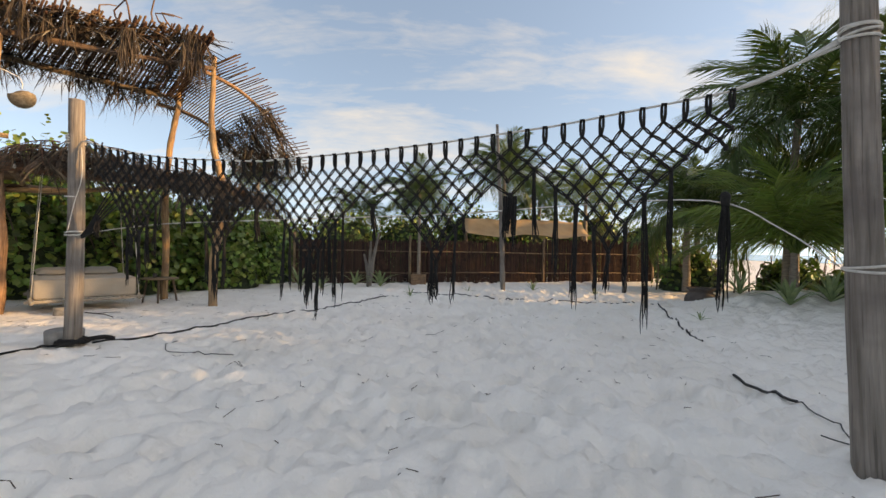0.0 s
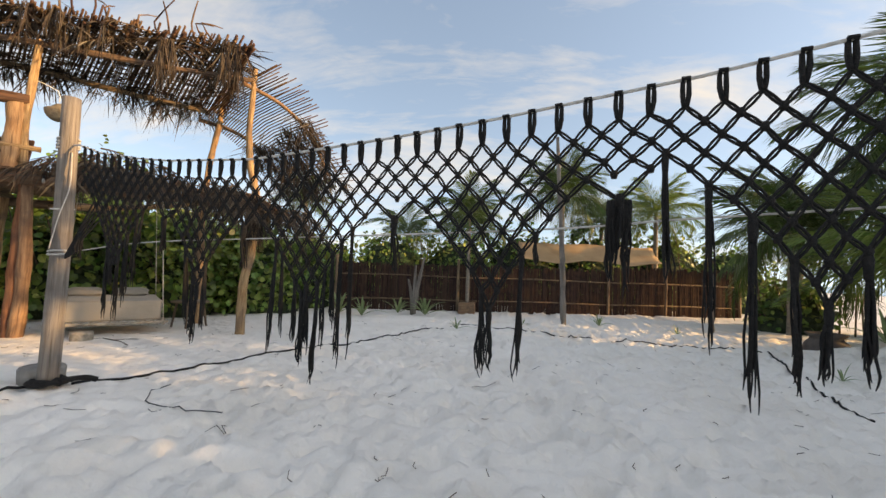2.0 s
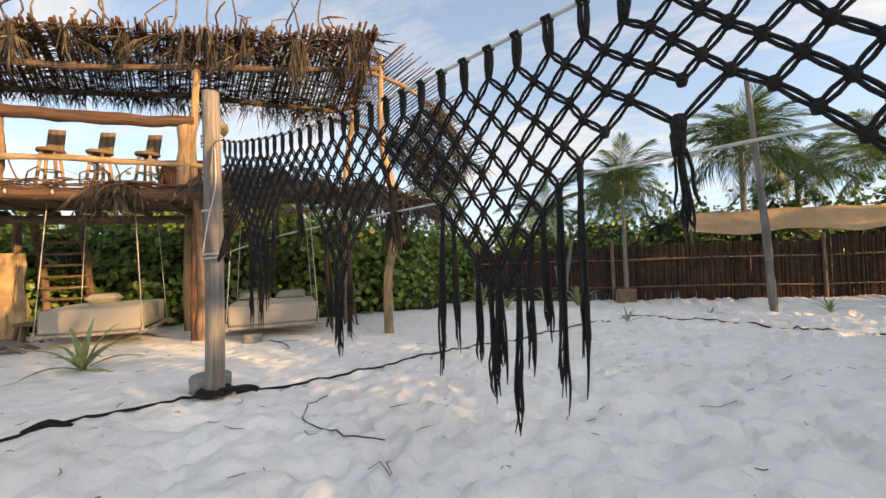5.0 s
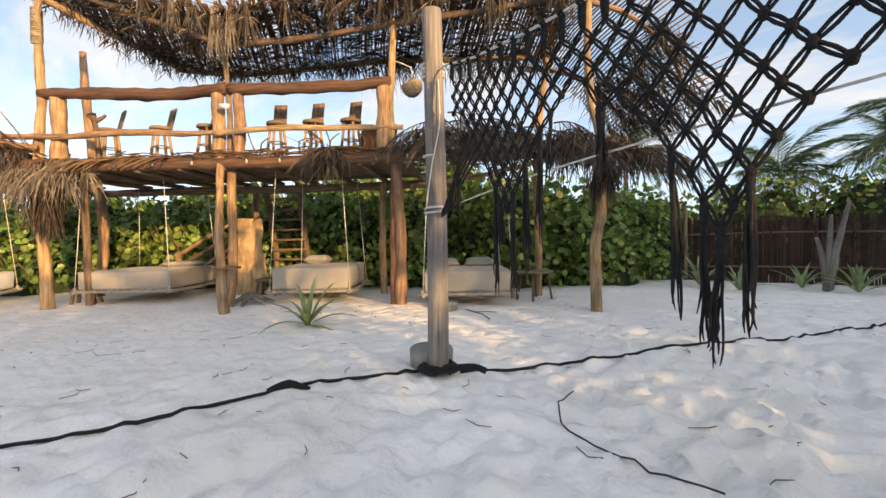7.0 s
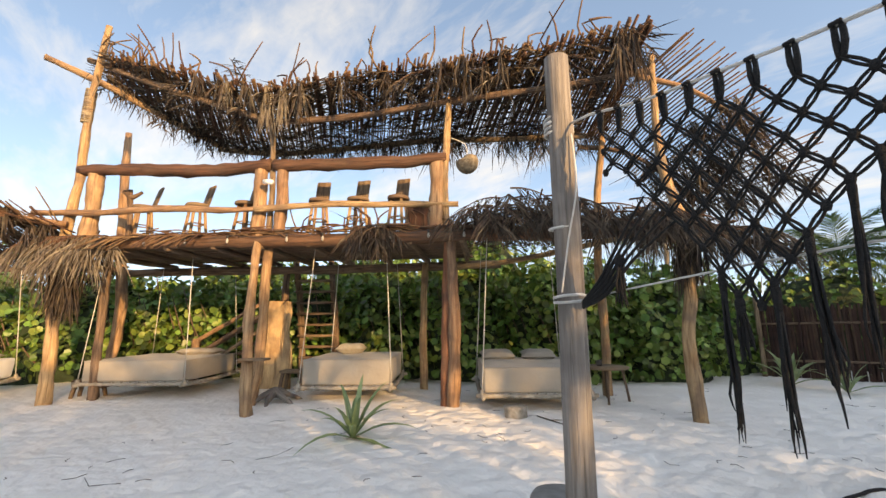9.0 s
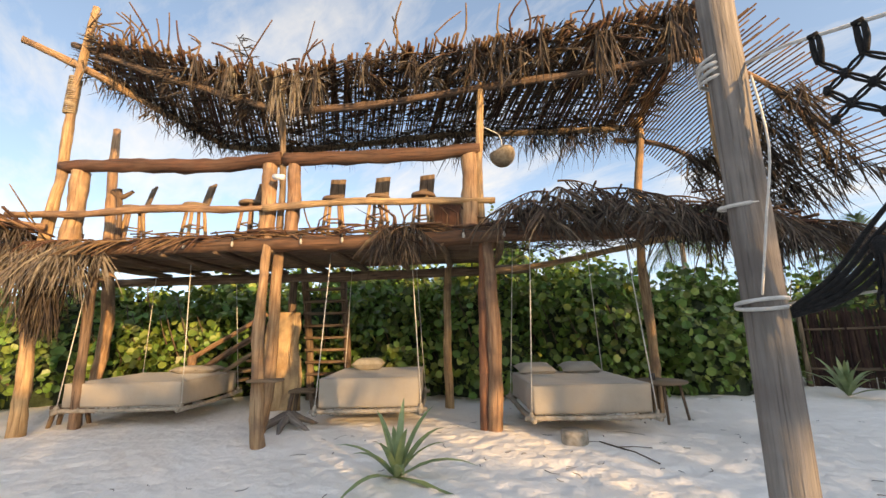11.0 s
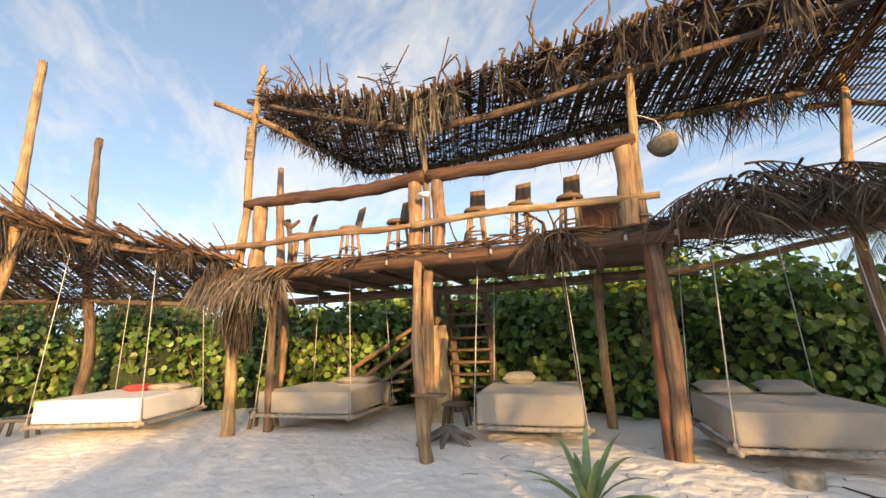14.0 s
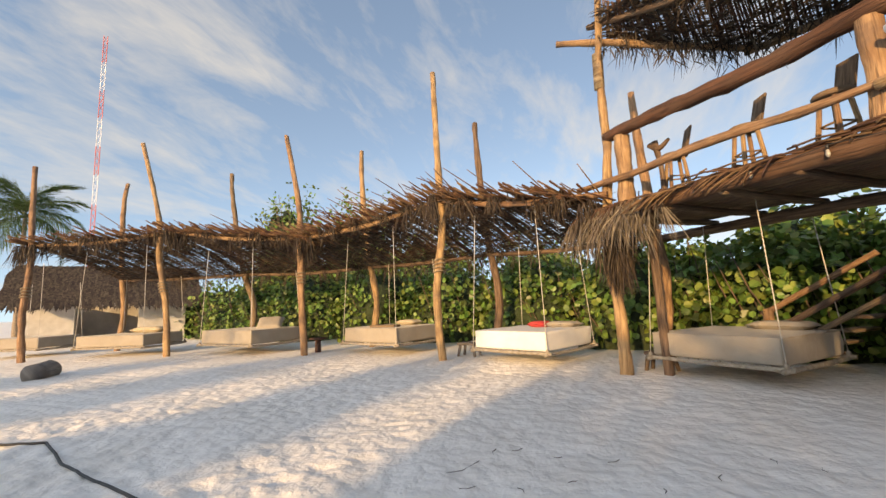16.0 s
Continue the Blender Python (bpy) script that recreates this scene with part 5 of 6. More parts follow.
# ties on the posts
for (px, py, z0, n, r, nm) in ((P1.x, P1.y, 2.74, 5, 0.098, post_a), (P1.x + 0.01, P1.y, 1.55, 2, 0.102, post_a), (P1.x, P1.y, 2.05, 1, 0.1, post_a), (P2.x - 0.035, P2.y, 2.86, 4, 0.1, post_b), (P2.x + 0.025, P2.y, 1.35, 2, 0.105, post_b)):
    g = Geo()
    for k in range(n):
        g.tube([(px + r * math.cos(a), py + r * math.sin(a), z0 + 0.025 * k + 0.012 * math.sin(a + k * 2)) for a in np.linspace(0, 2 * math.pi, 17)], 0.010, sides=5, steps=1, cap=False)
    part("rope_tie", g, WHITE_ROPE, nm, "white rope wound round the post")
g = Geo()
g.tube([(P1.x + 0.13, P1.y - 0.06, 2.68), (P1.x + 0.15, P1.y - 0.07, 2.3), (P1.x + 0.1, P1.y - 0.12, 1.95), (P1.x + 0.04, P1.y - 0.14, 1.6)], 0.006, sides=5, steps=4)
part("loose_cord", g, WHITE_ROPE, post_a)
g = Geo()
for k in range(4):
    g.tube([net_point(NL - 0.1, 2.87 + 0.012 * k), net_point(7.6, 2.69, 0.015 * (k - 1.5)), net_point(7.3, net_top(7.3))], 0.008, sides=5, steps=4)
part("doubled_rope", g, WHITE_ROPE, net)


# ---- lines and litter on the sand ----
def on_sand(pts, lift=0.014, step=0.07):
    out = []
    for (x0, y0), (x1, y1) in zip(pts[:-1], pts[1:]):
        n = max(1, int(math.hypot(x1 - x0, y1 - y0) / step))
        for k in range(n):
            x, y = x0 + (x1 - x0) * k / n, y0 + (y1 - y0) * k / n
            out.append((x + 0.012 * noise.noise((x * 2, y * 2, 1)), y + 0.012 * noise.noise((x * 2, y * 2, 5)), ground_z(x, y) + lift))
    x, y = pts[-1]
    out.append((x, y, ground_z(x, y) + lift))
    zs = [p[2] for p in out]
    return [(p[0], p[1], max(zs[k] - 0.008, sum(zs[max(0, k - 4):k + 5]) / len(zs[max(0, k - 4):k + 5]))) for k, p in enumerate(out)]


g = Geo()
g.tube(on_sand([(-6.45, 1.0), (-5.97, 2.5), (-5.42, 4.18), (-4.96, 5.16)]), 0.015, sides=6, steps=1, wob=0.2)
g.tube(on_sand([(-4.72, 5.42), (-3.75, 7.7), (-2.15, 10.7), (-1.0, 13.0), (1.9, 12.2), (5.7, 11.05)]), 0.015, sides=6, steps=1, wob=0.2)
g.tube(on_sand([(5.7, 11.05), (4.95, 8.8), (4.15, 6.5)]), 0.016, sides=6, steps=1)
solo("court_line", g, BLACK_ROPE, "black webbing line pegged out on the sand", "rope")
g = Geo()
g.tube([(-5.52, 4.0, 0.1), (-5.40, 4.14, 0.15), (-5.31, 4.27, 0.1)], [0.015, 0.042, 0.015], sides=7, wob=0.7)
solo("rope_knot", g, BLACK_ROPE, "lumpy black knot on the court line", "rope")
g = Geo()
g.tube(on_sand([(3.32, 4.6), (3.45, 3.9)]), 0.017, sides=6, steps=1, wob=0.3)
g.tube(on_sand([(3.45, 3.9), (3.4, 3.4), (3.1, 2.95), (3.05, 3.2)]), 0.006, sides=5, steps=1)
solo("cable_end", g, BLACK, "frayed black cable end lying on the sand", "cable")
g = Geo()
g.tube(on_sand([(-3.83, 5.82), (-3.74, 5.45), (-3.54, 5.16), (-3.25, 5.02), (-2.92, 4.96), (-2.62, 5.08)]), 0.006, sides=5, steps=1)
solo("bent_wire", g, BLACK, "thin bent dark wire on the sand", "wire")
g = Geo()
g.tube(on_sand([(-8.5, -4.2), (-8.73, -3.66), (-8.38, -2.71), (-8.1, -1.44), (-8.0, -1.0)]), 0.014, sides=6, steps=1)
solo("dark_cable", g, BLACK, "dark cable lying across the sand", "cable")
g = Geo()
g.tube(on_sand([(-7.2, 8.1), (-6.95, 8.03), (-6.7, 7.97), (-6.36, 7.78)], 0.012), 0.009, sides=5, steps=1, wob=0.3)
g.tube(on_sand([(-6.95, 8.03), (-6.8, 8.2), (-6.62, 8.28)], 0.01), 0.006, sides=5, steps=1, wob=0.3)
solo("fallen_twig", g, TWIG, "thin dark forked twig lying beside the log seat", "twig")
rgl = np.random.default_rng(3)
g = Geo()
for k in range(460):
    x, y = rgl.uniform(-10, 5), rgl.uniform(0.5, 13)
    a, l = rgl.uniform(0, 6.28), rgl.choice([0.05, 0.08, 0.12, 0.3], p=[0.5, 0.33, 0.14, 0.03])
    g.tube(on_sand([(x, y), (x + math.cos(a) * l, y + math.sin(a) * l * 0.8), (x + math.cos(a + 0.4) * l * 1.6, y + math.sin(a + 0.4) * l * 1.6)], 0.004, 0.1), 0.0032, sides=4, steps=1)
solo("beach_litter", g, TWIG, "scattered twigs and bits of dry seaweed", "litter", kind="stuff")


# ---- plants ----
def hedge_bush(x, y, rx, ry, h, count, seed, group="sea grape hedge"):
    """A sea-grape bush: stems, a solid heart painted dark as inner shade, and many round leaves on an uneven outline.
    """
    r2 = np.random.default_rng(seed)
    root = thing("sea_grape_bush", (x, y, 0), "dense sea grape bush with round green leaves", "bush", group)
    # closed hull whose dark colour stands in for shade behind the leaves
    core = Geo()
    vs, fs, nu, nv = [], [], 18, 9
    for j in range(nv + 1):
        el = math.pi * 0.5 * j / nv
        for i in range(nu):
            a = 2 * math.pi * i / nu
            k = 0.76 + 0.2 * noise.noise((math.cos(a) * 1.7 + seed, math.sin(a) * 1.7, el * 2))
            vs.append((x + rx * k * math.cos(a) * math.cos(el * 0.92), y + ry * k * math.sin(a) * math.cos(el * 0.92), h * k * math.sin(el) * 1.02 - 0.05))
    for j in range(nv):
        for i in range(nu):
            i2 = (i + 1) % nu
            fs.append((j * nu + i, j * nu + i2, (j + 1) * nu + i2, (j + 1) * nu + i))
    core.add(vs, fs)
    part("painted_shade_hull", core, INNER_SHADE, root, "solid inner hull with the leaves' shade painted into its colour")
    stems = Geo()
    for k in range(14):
        a = r2.uniform(0, 6.28)
        e = (x + rx * 0.85 * math.cos(a), y + ry * 0.85 * math.sin(a), h * r2.uniform(0.3, 0.95))
        stems.tube([(x + rx * 0.3 * math.cos(a), y + ry * 0.3 * math.sin(a), -0.05), (x + rx * 0.75 * math.cos(a + 0.2), y + ry * 0.75 * math.sin(a + 0.2), e[2] * 0.5), e], [0.03, 0.022, 0.008], sides=5, steps=2)
    part("branchwork", stems, TWIG, root, kind="stuff")

    def leaves(n, lo, hi, s_lo, s_hi):
        a = r2.uniform(0, 2 * math.pi, n)
        sz = r2.uniform(0.0, 1, n) ** 0.8
        el = np.arcsin(np.clip(sz, 0, 1)) * 1.0
        k = r2.uniform(lo, hi, n)
        lump = np.array([noise.noise((math.cos(q) * 2.6 + seed, math.sin(q) * 2.6, w * 3.0)) for q, w in zip(a, el)])
        k = k * (0.92 + 0.26 * lump)
        nrm = np.stack([np.cos(a) * np.cos(el) / rx, np.sin(a) * np.cos(el) / ry, np.sin(el) / h + 0.1], axis=1)
        c = np.stack([x + rx * k * np.cos(a) * np.cos(el * 0.92), y + ry * k * np.sin(a) * np.cos(el * 0.92), 0.08 + h * k * np.sin(el)], axis=1)
        nrm = unit(unit(nrm) + r2.normal(0, 0.75, (n, 3)))
        t1 = unit(np.cross(nrm, r2.normal(0, 1, (n, 3))))
        t2 = np.cross(nrm, t1)
        s = r2.uniform(s_lo, s_hi, (n, 1))
        fold = s * r2.uniform(0.05, 0.3, (n, 1))
        p0, p3 = c - t1 * s * 0.9, c + t1 * s
        v = np.stack([p0, c - t1 * s * 0.5 + t2 * s * 0.85 + nrm * fold, c + t1 * s * 0.45 + t2 * s * 0.9 + nrm * fold, p3, c + t1 * s * 0.45 - t2 * s * 0.9 + nrm * fold, c - t1 * s * 0.5 - t2 * s * 0.85 + nrm * fold], axis=1)
        return Geo(smooth=False).many(v, [(0, 1, 2, 3), (3, 4, 5, 0)])
    part("leaves", leaves(int(count * 1.45), 0.70, 1.06, 0.05, 0.12), LEAF, root, kind="stuff")
    part("young_leaves", leaves(int(count * 0.16), 0.92, 1.07, 0.06, 0.11), LEAF_YOUNG, root, "pale young leaves", kind="stuff")
    return root


hedge = [(-2.6, 4.9, 1.9, 1.8, 3.0), (0.2, 4.7, 2.0, 1.9, 2.9), (2.6, 5.1, 1.9, 1.8, 3.1), (5.0, 4.9, 2.0, 1.9, 3.2), (7.3, 4.6, 1.9, 1.9, 3.4), (9.6, 4.4, 1.9, 1.8, 3.1), (11.8, 4.6, 1.9, 1.7, 2.7), (13.8, 5.6, 1.7, 1.6, 2.6),
         (15.2, 7.8, 1.8, 1.8, 2.5), (4.0, 7.4, 3.0, 2.0, 4.4), (7.6, 7.2, 2.8, 2.0, 4.9), (10.6, 7.2, 2.4, 2.0, 3.7), (-0.6, 7.4, 3.0, 2.0, 4.0)]
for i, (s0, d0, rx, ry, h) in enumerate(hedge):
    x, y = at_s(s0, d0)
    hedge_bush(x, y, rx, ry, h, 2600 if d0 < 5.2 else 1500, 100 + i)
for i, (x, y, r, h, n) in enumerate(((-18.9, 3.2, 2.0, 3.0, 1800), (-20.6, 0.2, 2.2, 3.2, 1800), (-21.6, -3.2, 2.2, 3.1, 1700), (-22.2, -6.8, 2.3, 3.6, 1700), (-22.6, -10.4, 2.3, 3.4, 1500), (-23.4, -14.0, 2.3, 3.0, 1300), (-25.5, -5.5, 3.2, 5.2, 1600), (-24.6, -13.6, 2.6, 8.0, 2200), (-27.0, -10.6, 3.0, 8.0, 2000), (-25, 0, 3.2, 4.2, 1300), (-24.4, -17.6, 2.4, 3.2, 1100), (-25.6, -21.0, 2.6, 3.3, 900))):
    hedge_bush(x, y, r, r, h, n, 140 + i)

# unseen row added to shade the court; its gaps let sun streaks through
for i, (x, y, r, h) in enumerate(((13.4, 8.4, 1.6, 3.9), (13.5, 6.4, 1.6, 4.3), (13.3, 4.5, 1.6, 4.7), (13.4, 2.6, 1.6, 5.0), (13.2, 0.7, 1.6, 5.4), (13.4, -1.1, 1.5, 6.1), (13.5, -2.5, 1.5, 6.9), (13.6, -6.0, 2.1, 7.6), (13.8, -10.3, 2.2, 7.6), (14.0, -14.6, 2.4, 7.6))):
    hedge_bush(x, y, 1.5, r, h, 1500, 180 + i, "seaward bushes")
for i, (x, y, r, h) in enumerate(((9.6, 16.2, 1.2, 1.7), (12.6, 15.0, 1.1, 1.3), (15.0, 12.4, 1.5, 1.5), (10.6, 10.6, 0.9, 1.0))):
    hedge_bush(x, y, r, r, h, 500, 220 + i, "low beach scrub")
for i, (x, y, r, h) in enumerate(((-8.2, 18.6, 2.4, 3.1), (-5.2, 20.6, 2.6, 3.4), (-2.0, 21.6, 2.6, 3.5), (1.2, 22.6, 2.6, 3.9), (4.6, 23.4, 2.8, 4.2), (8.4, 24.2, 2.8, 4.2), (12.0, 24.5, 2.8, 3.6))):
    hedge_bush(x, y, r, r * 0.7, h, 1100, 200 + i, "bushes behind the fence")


def frond_mesh(seed, length=2.3, pairs=46, arch=0.55, mat=PALM):
    """One green palm frond along +x: an arched rib and two combs of narrow leaflets."""
    r2 = np.random.default_rng(seed)
    g = Geo(smooth=False)
    t = np.linspace(0, 1, 9)
    rise = 0.35
    pts = [(length * k * (1 - 0.12 * k * k), 0.06 * math.sin(k * 3 + seed), length * (rise * k - arch * k ** 2.3)) for k in t]
    g.tube(pts, list(0.026 * (1 - 0.85 * t)), sides=4, steps=1, cap=False)
    n = pairs * 2
    k = np.repeat(np.linspace(0.14, 0.995, pairs), 2)
    sgn = np.tile([1.0, -1.0], pairs)
    base = np.stack([length * k * (1 - 0.12 * k * k), 0.06 * np.sin(k * 3 + seed), length * (rise * k - arch * k ** 2.3)], axis=1)
    way = unit(np.stack([0.45 + 0.75 * k, sgn * (1.0 - 0.35 * k) + r2.normal(0, 0.05, n), r2.normal(-0.05, 0.12, n) - 0.3 * k], axis=1))
    ln = length * 0.40 * np.sin(np.pi * np.clip(0.14 + 0.80 * k, 0, 1)) ** 0.8 * r2.uniform(0.85, 1.1, n)
    side = unit(np.cross(way, np.stack([np.zeros(n), sgn * 0.5, np.ones(n)], axis=1)))
    g.blades(base, way, side, ln, np.full(n, 0.028), r2.uniform(0.3, 0.85, n))
    return g.mesh("frond", mat)


FRONDS = [frond_mesh(s, a, 46, c) for s, a, c in ((1, 2.3, 0.6), (2, 2.4, 0.8), (3, 2.2, 0.95), (4, 2.3, 0.45))]
YOUNG_FRONDS = [frond_mesh(s, a, 46, c, PALM_YOUNG) for s, a, c in ((5, 2.3, 0.6), (6, 2.4, 0.8), (7, 2.2, 0.9), (8, 2.3, 0.45))]


def palm(x, y, h, scale, count, seed, label, lean=(0, 0), group="coconut palms", trunk_r=0.11, low=-0.5, fronds=FRONDS):
    r2 = np.random.default_rng(seed)
    z0 = ground_z(x, y) - 0.1
    root = thing("coconut_palm", (x, y, z0), label, "palm tree", group)
    g = Geo()
    top = Vector((x + lean[0], y + lean[1], h))
    g.tube([(x, y, z0), (x + lean[0] * 0.3, y + lean[1] * 0.3, h * 0.5), top], [trunk_r * 1.4, trunk_r, trunk_r * 0.8], sides=10, steps=8, wob=0.1, seed=seed)
    part("trunk", g, TRUNK, root)
    for k in range(count):
        az = k * 2.399 + r2.normal(0, 0.15)
        el = low + (1.35 - low) * ((k + 0.5) / count) + r2.normal(0, 0.08)
        ob = new("frond", fronds[int(r2.integers(0, 4))])
        ob.parent = root
        s = scale * r2.uniform(0.85, 1.12)
        m = Matrix.Translation(top - Vector((x, y, z0))) @ Matrix.Rotation(az, 4, "Z") @ Matrix.Rotation(-el, 4, "Y") @ Matrix.Rotation(r2.normal(0, 0.25), 4, "X") @ Matrix.Diagonal((s, s, s, 1))
        ob.matrix_basis = m
    return root


palm(-1.1, 16.9, 3.7, 0.72, 24, 1, "young coconut palm in a wooden planter box", trunk_r=0.06)
palm(2.9, 20.8, 5.2, 1.1, 28, 2, "tall coconut palm behind the reed fence")
palm(7.6, 22.5, 4.6, 1.05, 24, 3, "light green coconut palm behind the canvas shade", fronds=YOUNG_FRONDS)
palm(5.4, 24.0, 4.4, 1.0, 22, 13, "coconut palm behind the canvas shade")
palm(9.8, 11.8, 5.3, 1.4, 30, 4, "big coconut palm on the sand bank", lean=(0.1, -0.2), low=-0.65)
palm(8.5, 10.0, 1.5, 1.35, 22, 5, "young coconut palm with arching fronds on the sand bank", trunk_r=0.09, low=0.35, fronds=YOUNG_FRONDS)
palm(11.2, 13.2, 3.2, 1.4, 28, 6, "coconut palm with dark drooping fronds", low=-0.7)
palm(11.4, 9.6, 4.4, 1.35, 30, 7, "coconut palm on the sand bank", low=-0.9)
palm(8.8, 15.0, 2.9, 1.2, 26, 8, "low coconut palm beside the stick fence", low=-0.6)
palm(-9.5, 20.5, 4.6, 0.8, 20, 14, "distant coconut palm behind the hedge")
palm(-4.5, 21.5, 3.2, 0.9, 20, 15, "coconut palm behind the reed fence")
palm(-1.6, 23.5, 3.8, 1.0, 20, 16, "coconut palm behind the reed fence")
palm(11.0, 18.0, 3.4, 1.2, 26, 18, "coconut palm beyond the stick fence", low=-0.6)
# the next three palms are out of view, added to cast dappled shade
palm(13.0, 4.8, 6.6, 1.2, 14, 21, "tall unseen coconut palm added on the seaward side for shade", low=-0.8)
palm(12.4, 6.5, 4.6, 1.3, 26, 9, "unseen coconut palm added on the seaward side for shade", low=-0.8)
palm(12.4, 0.6, 4.8, 1.3, 26, 11, "unseen coconut palm added on the seaward side for shade", low=-0.8)
palm(-19.5, -28, 7.3, 1.3, 24, 17, "distant coconut palm beside a hut")


def lily(x, y, n, length, seed, label="spiky green beach lily growing in the sand", group="beach lilies", upright=0.6):
    r2 = np.random.default_rng(seed)
    root = thing("beach_lily", (x, y, ground_z(x, y)), label, "plant", group)
    z0 = ground_z(x, y)
    for k in range(n):
        a = k * 2.399 + r2.normal(0, 0.2)
        up = upright + (1.45 - upright) * (k / n) ** 0.7
        l = length * r2.uniform(0.75, 1.15)
        vs, fs = [], []
        w = Vector((math.cos(a), math.sin(a), 0))
        sd = Vector((-math.sin(a), math.cos(a), 0))
        for i in range(7):
            t = i / 6
            c = Vector((x, y, z0)) + w * (l * t * math.cos(up) * (1 + 0.3 * t)) + Vector((0, 0, l * (t * math.sin(up) - 0.42 * t ** 2.6 * (1.4 - up * 0.7))))
            c.z = max(c.z, z0 + 0.02)
            wd = length * 0.042 * (1 - t ** 3) * (0.7 + 0.5 * min(1, t * 3))
            vs += [tuple(c - sd * wd + Vector((0, 0, wd * 0.5))), tuple(c), tuple(c + sd * wd + Vector((0, 0, wd * 0.5)))]
        for i in range(6):
            fs += [(i * 3, i * 3 + 1, i * 3 + 4, i * 3 + 3), (i * 3 + 1, i * 3 + 2, i * 3 + 5, i * 3 + 4)]
        part("leaf", Geo().add(vs, fs), AGAVE, root)


lx, ly = at_s(6.21, -1.84)
lily(lx, ly, 16, 0.84, 1, upright=0.22)
for i, (x, y, n, l) in enumerate(((-2.4, 15.2, 16, 0.9), (-3.3, 15.0, 14, 0.8), (-5.2, 14.6, 16, 1.0), (-4.3, 14.2, 12, 0.8), (3.1, 14.4, 8, 0.5), (5.0, 13.6, 7, 0.4), (0.8, 14.2, 6, 0.35), (7.6, 9.0, 18, 0.9), (8.3, 8.8, 18, 0.9), (9.2, 9.1, 16, 0.9), (7.2, 10.0, 14, 0.8), (5.4, 8.6, 6, 0.35), (-1.0, 12.0, 8, 0.4))):
    lily(x, y, n, l, 20 + i)

# ---- reed fence, tarp, far things ----
fence = thing("reed_fence", (1, 17, 0), "tall brown reed fence along the back of the court", "fence")
rgf = np.random.default_rng(9)


def reed_run(a, b, h, name):
    g = Geo(smooth=False)
    a, b = Vector((*a, 0)), Vector((*b, 0))
    n = int((b - a).length / 0.022)
    for k in range(n):
        p = a + (b - a) * ((k + 0.5) / n) + Vector((rgf.normal(0, 0.012), rgf.normal(0, 0.025), 0))
        q = p + Vector((rgf.normal(0, 0.02), rgf.normal(0, 0.02), h * rgf.uniform(0.93, 1.03)))
        g.tube([p + Vector((0, 0, -0.05)), q], 0.026, sides=4, steps=1, cap=True)
    part(name, g, REED, fence, kind="stuff")
    for z in (0.4, 1.3):
        log("batten", [a + Vector((0, -0.05, z)), (a + b) / 2 + Vector((0, -0.05, z + 0.03)), b + Vector((0, -0.05, z))], 0.028, DARK, fence, seed=z)


reed_run((-5.9, 16.0), (-1.5, 17.3), 1.75, "reed_panel")
reed_run((-1.5, 17.3), (4.5, 19.0), 1.8, "reed_panel")
reed_run((4.5, 19.0), (10.2, 20.4), 1.95, "reed_panel")
for i, (x, y) in enumerate(((-5.9, 15.9), (-1.5, 17.2), (4.5, 18.9), (10.2, 20.3))):
    log("fence_post", [(x, y, -0.1), (x, y, 2.0)], [0.06, 0.05], DARK, fence, seed=i)

shade = thing("canvas_shade", (3.5, 18.0, 1.6), "sagging tan canvas shade slung above the fence", "canopy")
g = Geo()
vs, fs, nu, nv = [], [], 28, 10
for j in range(nv + 1):
    for i in range(nu + 1):
        u, v = i / nu, j / nv
        x = 0.9 + 6.0 * u
        y = 18.2 + 1.2 * u + 1.6 * v
        z = 2.2 + 0.75 * v - 0.16 * math.sin(math.pi * u * 2) ** 2 * (1 - v) - 0.22 * math.sin(math.pi * v) + 0.1 * noise.noise((u * 5, v * 3, 1))
        vs.append((x, y, z))
for j in range(nv):
    for i in range(nu):
        a = j * (nu + 1) + i
        fs.append((a, a + 1, a + nu + 2, a + nu + 1))
g.add(vs, fs)
cl = part("cloth", g, TARP, shade)
mod = cl.modifiers.new("thickness", "SOLIDIFY")
mod.thickness = 0.012
for i, (x, y) in enumerate(((0.9, 18.2), (6.9, 19.4), (0.9, 19.8), (6.9, 21.0))):
    log("pole", [(x, y, -0.1), (x + 0.03, y, 1.4), (x, y, 2.25 if i < 2 else 2.98)], [0.05, 0.045, 0.04], DARK, shade, seed=i)

lp = thing("leaning_pole", (1.98, 13.9, 0), "tall thin pale pole standing in the sand", "pole")
log("pole", [(1.98, 13.9, -0.1), (1.9, 13.9, 2.0), (1.78, 13.9, 4.0), (1.68, 13.9, 5.7)], [0.085, 0.075, 0.06, 0.05], GREY, lp, seed=3)
lp2 = thing("short_post", (6.5, 14.9, 0), "grey post standing near the stick fence", "post")
log("pole", [(6.5, 14.9, -0.1), (6.52, 14.9, 1.75)], [0.08, 0.07], GREY, lp2, seed=5)
sf = thing("stick_fence", (12, 15.5, 0), "open row of thin crooked sticks facing the sea", "fence")
for k in range(26):
    t = k / 25
    x, y = 8.4 + 7.6 * t, 16.5 - 1.5 * t + rgf.normal(0, 0.1)
    h = rgf.uniform(1.0, 1.9)
    log("stick", [(x, y, -0.1), (x + rgf.normal(0, 0.06), y, h * 0.5), (x + rgf.normal(0, 0.12), y, h)], [0.03, 0.028, 0.02], DARK, sf, seed=k, sides=6, steps=2)

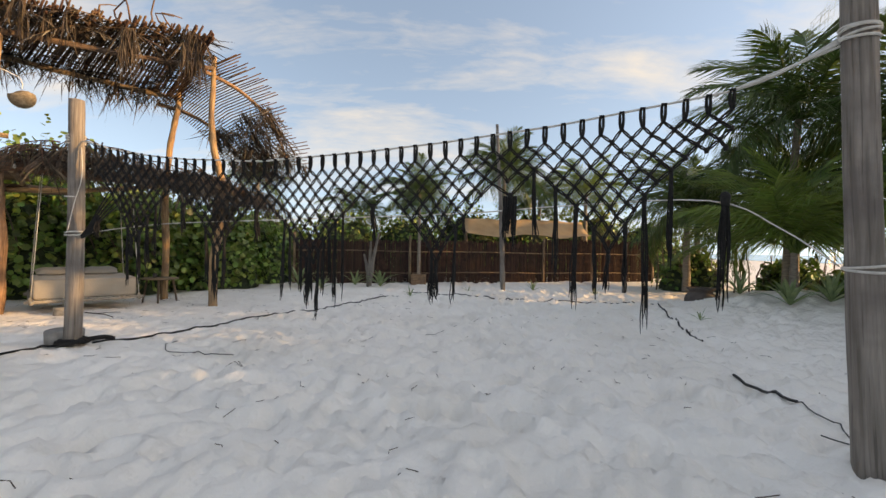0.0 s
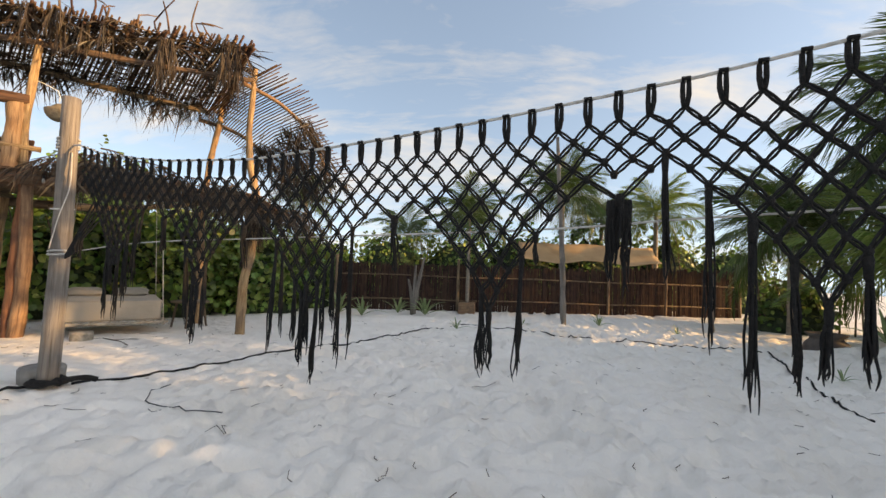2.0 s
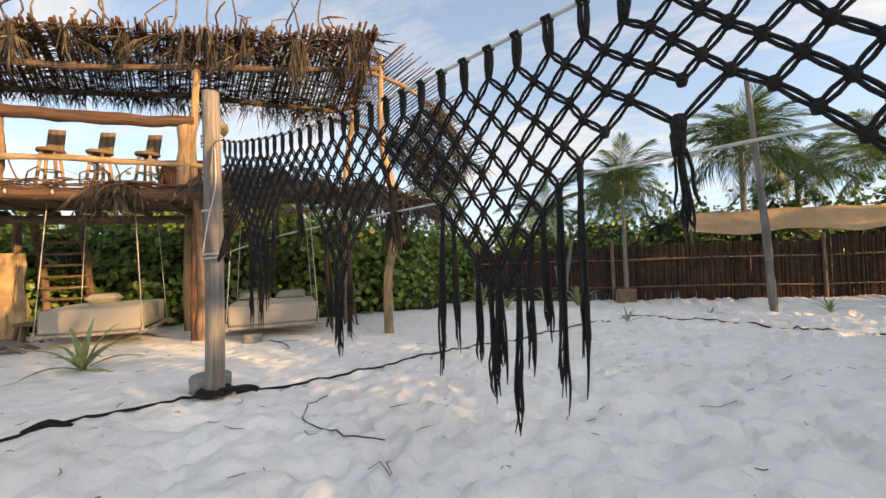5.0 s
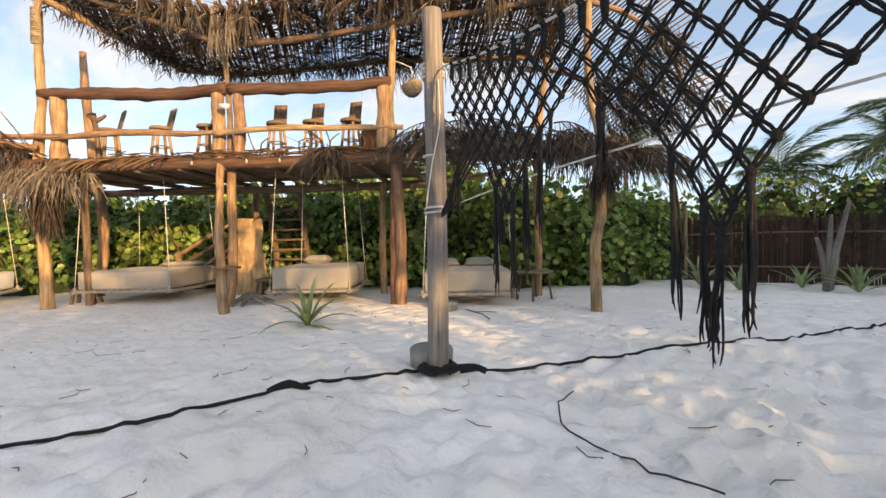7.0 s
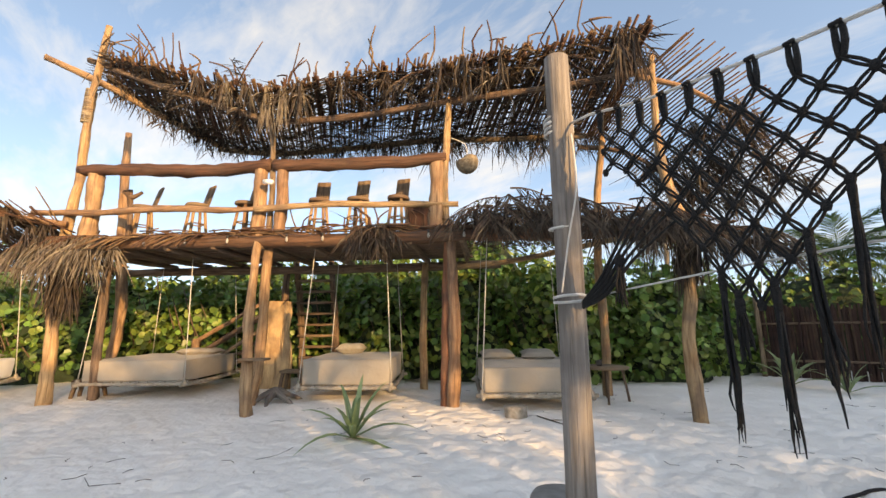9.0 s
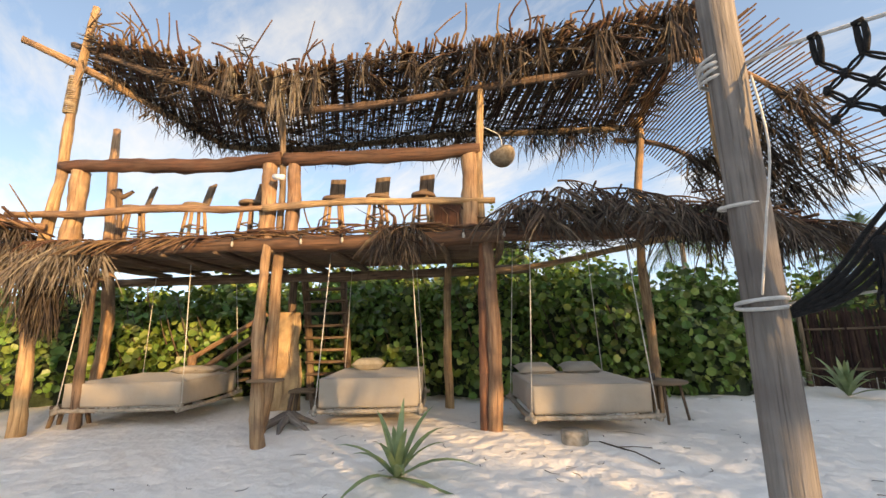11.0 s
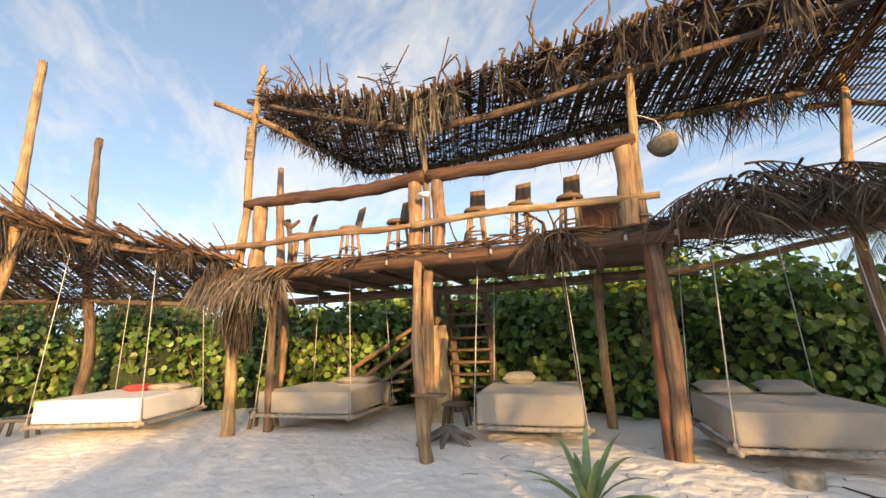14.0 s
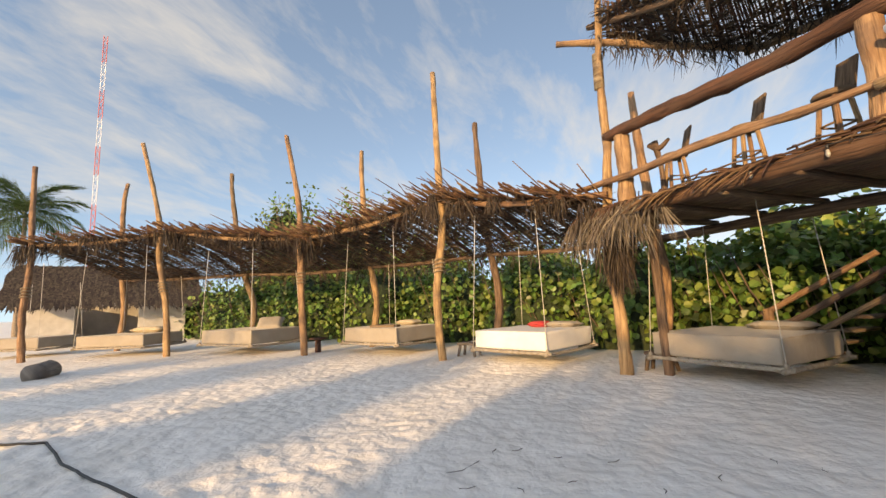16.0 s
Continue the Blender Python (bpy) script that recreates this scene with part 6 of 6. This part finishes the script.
urn = lathe([(0.0, 0.0), (0.30, 0.0), (0.37, 0.1), (0.40, 0.22), (0.36, 0.34), (0.28, 0.42), (0.27, 0.46), (0.34, 0.52), (0.35, 0.55), (0.30, 0.55), (0.26, 0.48), (0.0, 0.40)], 24, (6.85, 10.95, -0.02), wob=0.03)
solo("clay_urn", urn, CLAY, "squat dark clay urn standing on the sand", "urn")
bx = Geo(smooth=False)
bx.box((-0.3, -0.3, -0.05), (0.3, 0.3, 0.38), m=Matrix.Translation((-1.1, 16.9, 0)), bevel=0.02)
solo("planter_box", bx, TAN, "square wooden planter box round the young palm", "planter")
dw = thing("dead_trunk", (-2.7, 15.6, 0), "bleached forked dead trunk before the fence", "tree")
for i, (dx, h) in enumerate(((0.25, 2.0), (-0.05, 1.7), (-0.3, 1.2))):
    log("limb", [(-2.9, 15.6, -0.1), (-2.85 + dx * 0.4, 15.6, h * 0.5), (-2.8 + dx, 15.55, h)], [0.1, 0.07, 0.03], GREY, dw, seed=i)

# distant mast, hut
mast = thing("radio_mast", (-45.5, -67.5, 0), "tall slim red and white lattice mast", "mast")
for k in range(10):
    z0, z1 = k * 4.6, (k + 1) * 4.6
    g = Geo(smooth=False)
    for cx, cy in ((-0.28, -0.2), (0.28, -0.2), (0, 0.3)):
        g.tube([(-45.5 + cx, -67.5 + cy, z0), (-45.5 + cx, -67.5 + cy, z1)], 0.05, sides=5, steps=1)
    for q in range(4):
        za = z0 + q * 1.15
        g.tube([(-45.78, -67.7, za), (-45.22, -67.7, za + 1.1)], 0.03, sides=4, steps=1)
        g.tube([(-45.22, -67.7, za), (-45.5, -67.2, za + 1.1)], 0.03, sides=4, steps=1)
        g.tube([(-45.5, -67.2, za), (-45.78, -67.7, za + 1.1)], 0.03, sides=4, steps=1)
    part("mast_section", g, MAST_RED if k % 2 else MAST_WHITE, mast)
hut = thing("beach_hut", (-21, -22.5, 0), "pale plastered hut with a shaggy thatched roof", "house")
hm = Matrix.Translation((-20.6, -22, 0)) @ pose(0, 0, 0, 0, 0, 147.7)
for lo, hi in (((-3.4, -0.12, 0), (-1.4, 0.12, 2.4)), ((1.2, -0.12, 0), (3.4, 0.12, 2.4)), ((-1.4, -0.12, 2.0), (1.2, 0.12, 2.4)), ((-3.4, 0.12, 0), (-3.15, 4, 2.4)), ((3.15, 0.12, 0), (3.4, 4, 2.4)), ((-3.15, 3.75, 0), (3.15, 4, 2.4))):
    g = Geo(smooth=False)
    g.box(lo, hi, m=hm, bevel=0.02)
    part("wall", g, STUCCO, hut)
g = Geo(smooth=False)
rr = np.random.default_rng(31)
n = 5000
u, v = rr.uniform(-4.1, 4.1, n), rr.uniform(0, 1, n)
sg = np.where(rr.random(n) < 0.7, -1.0, 1.0)
base = np.stack([u, 2.0 + sg * (2.9 * v), 4.3 - 2.1 * v], axis=1)
R = np.array(hm.to_3x3())
T = np.array(hm.translation)
way = unit(np.stack([rr.normal(0, 0.15, n), sg * 0.8, np.full(n, -0.65)], axis=1))
side = unit(np.cross(way, np.stack([np.zeros(n), sg * 0.6, np.ones(n)], axis=1)))
g.blades(base @ R.T + T, way @ R.T, side @ R.T, rr.uniform(0.5, 0.9, n), rr.uniform(0.08, 0.16, n), rr.uniform(0, 0.1, n))
for sgn in (-1, 1):
    g.add([tuple(hm @ Vector(p)) for p in ((-4.0, 2, 4.25), (4.0, 2, 4.25), (4.0, 2 + sgn * 2.8, 2.15), (-4.0, 2 + sgn * 2.8, 2.15))], [(0, 1, 2, 3)])
part("roof", g, THATCH, hut, "shaggy grey thatch")

# ---- deck planks ----
PLANK = Geo(smooth=False)
PLANK.box((0, -0.085, -0.018), (3.9, 0.085, 0.018), bevel=0.006)
PLANK_MESH = PLANK.mesh("plank", DARK)
for j in range(14):
    for k in range(2):
        ob = new("plank", PLANK_MESH)
        ob.parent = deck
        a = Vector(S(-0.3 + 3.92 * k + 0.1 * math.sin(j * 3), 0.0 + 0.185 * j, 2.895 + 0.008 * math.sin(j * 5 + k)))
        ob.matrix_basis = Matrix.Translation(a - Vector(LOC[deck.name])) @ pose(0, 0, 0, 0, 0, TURN_S)
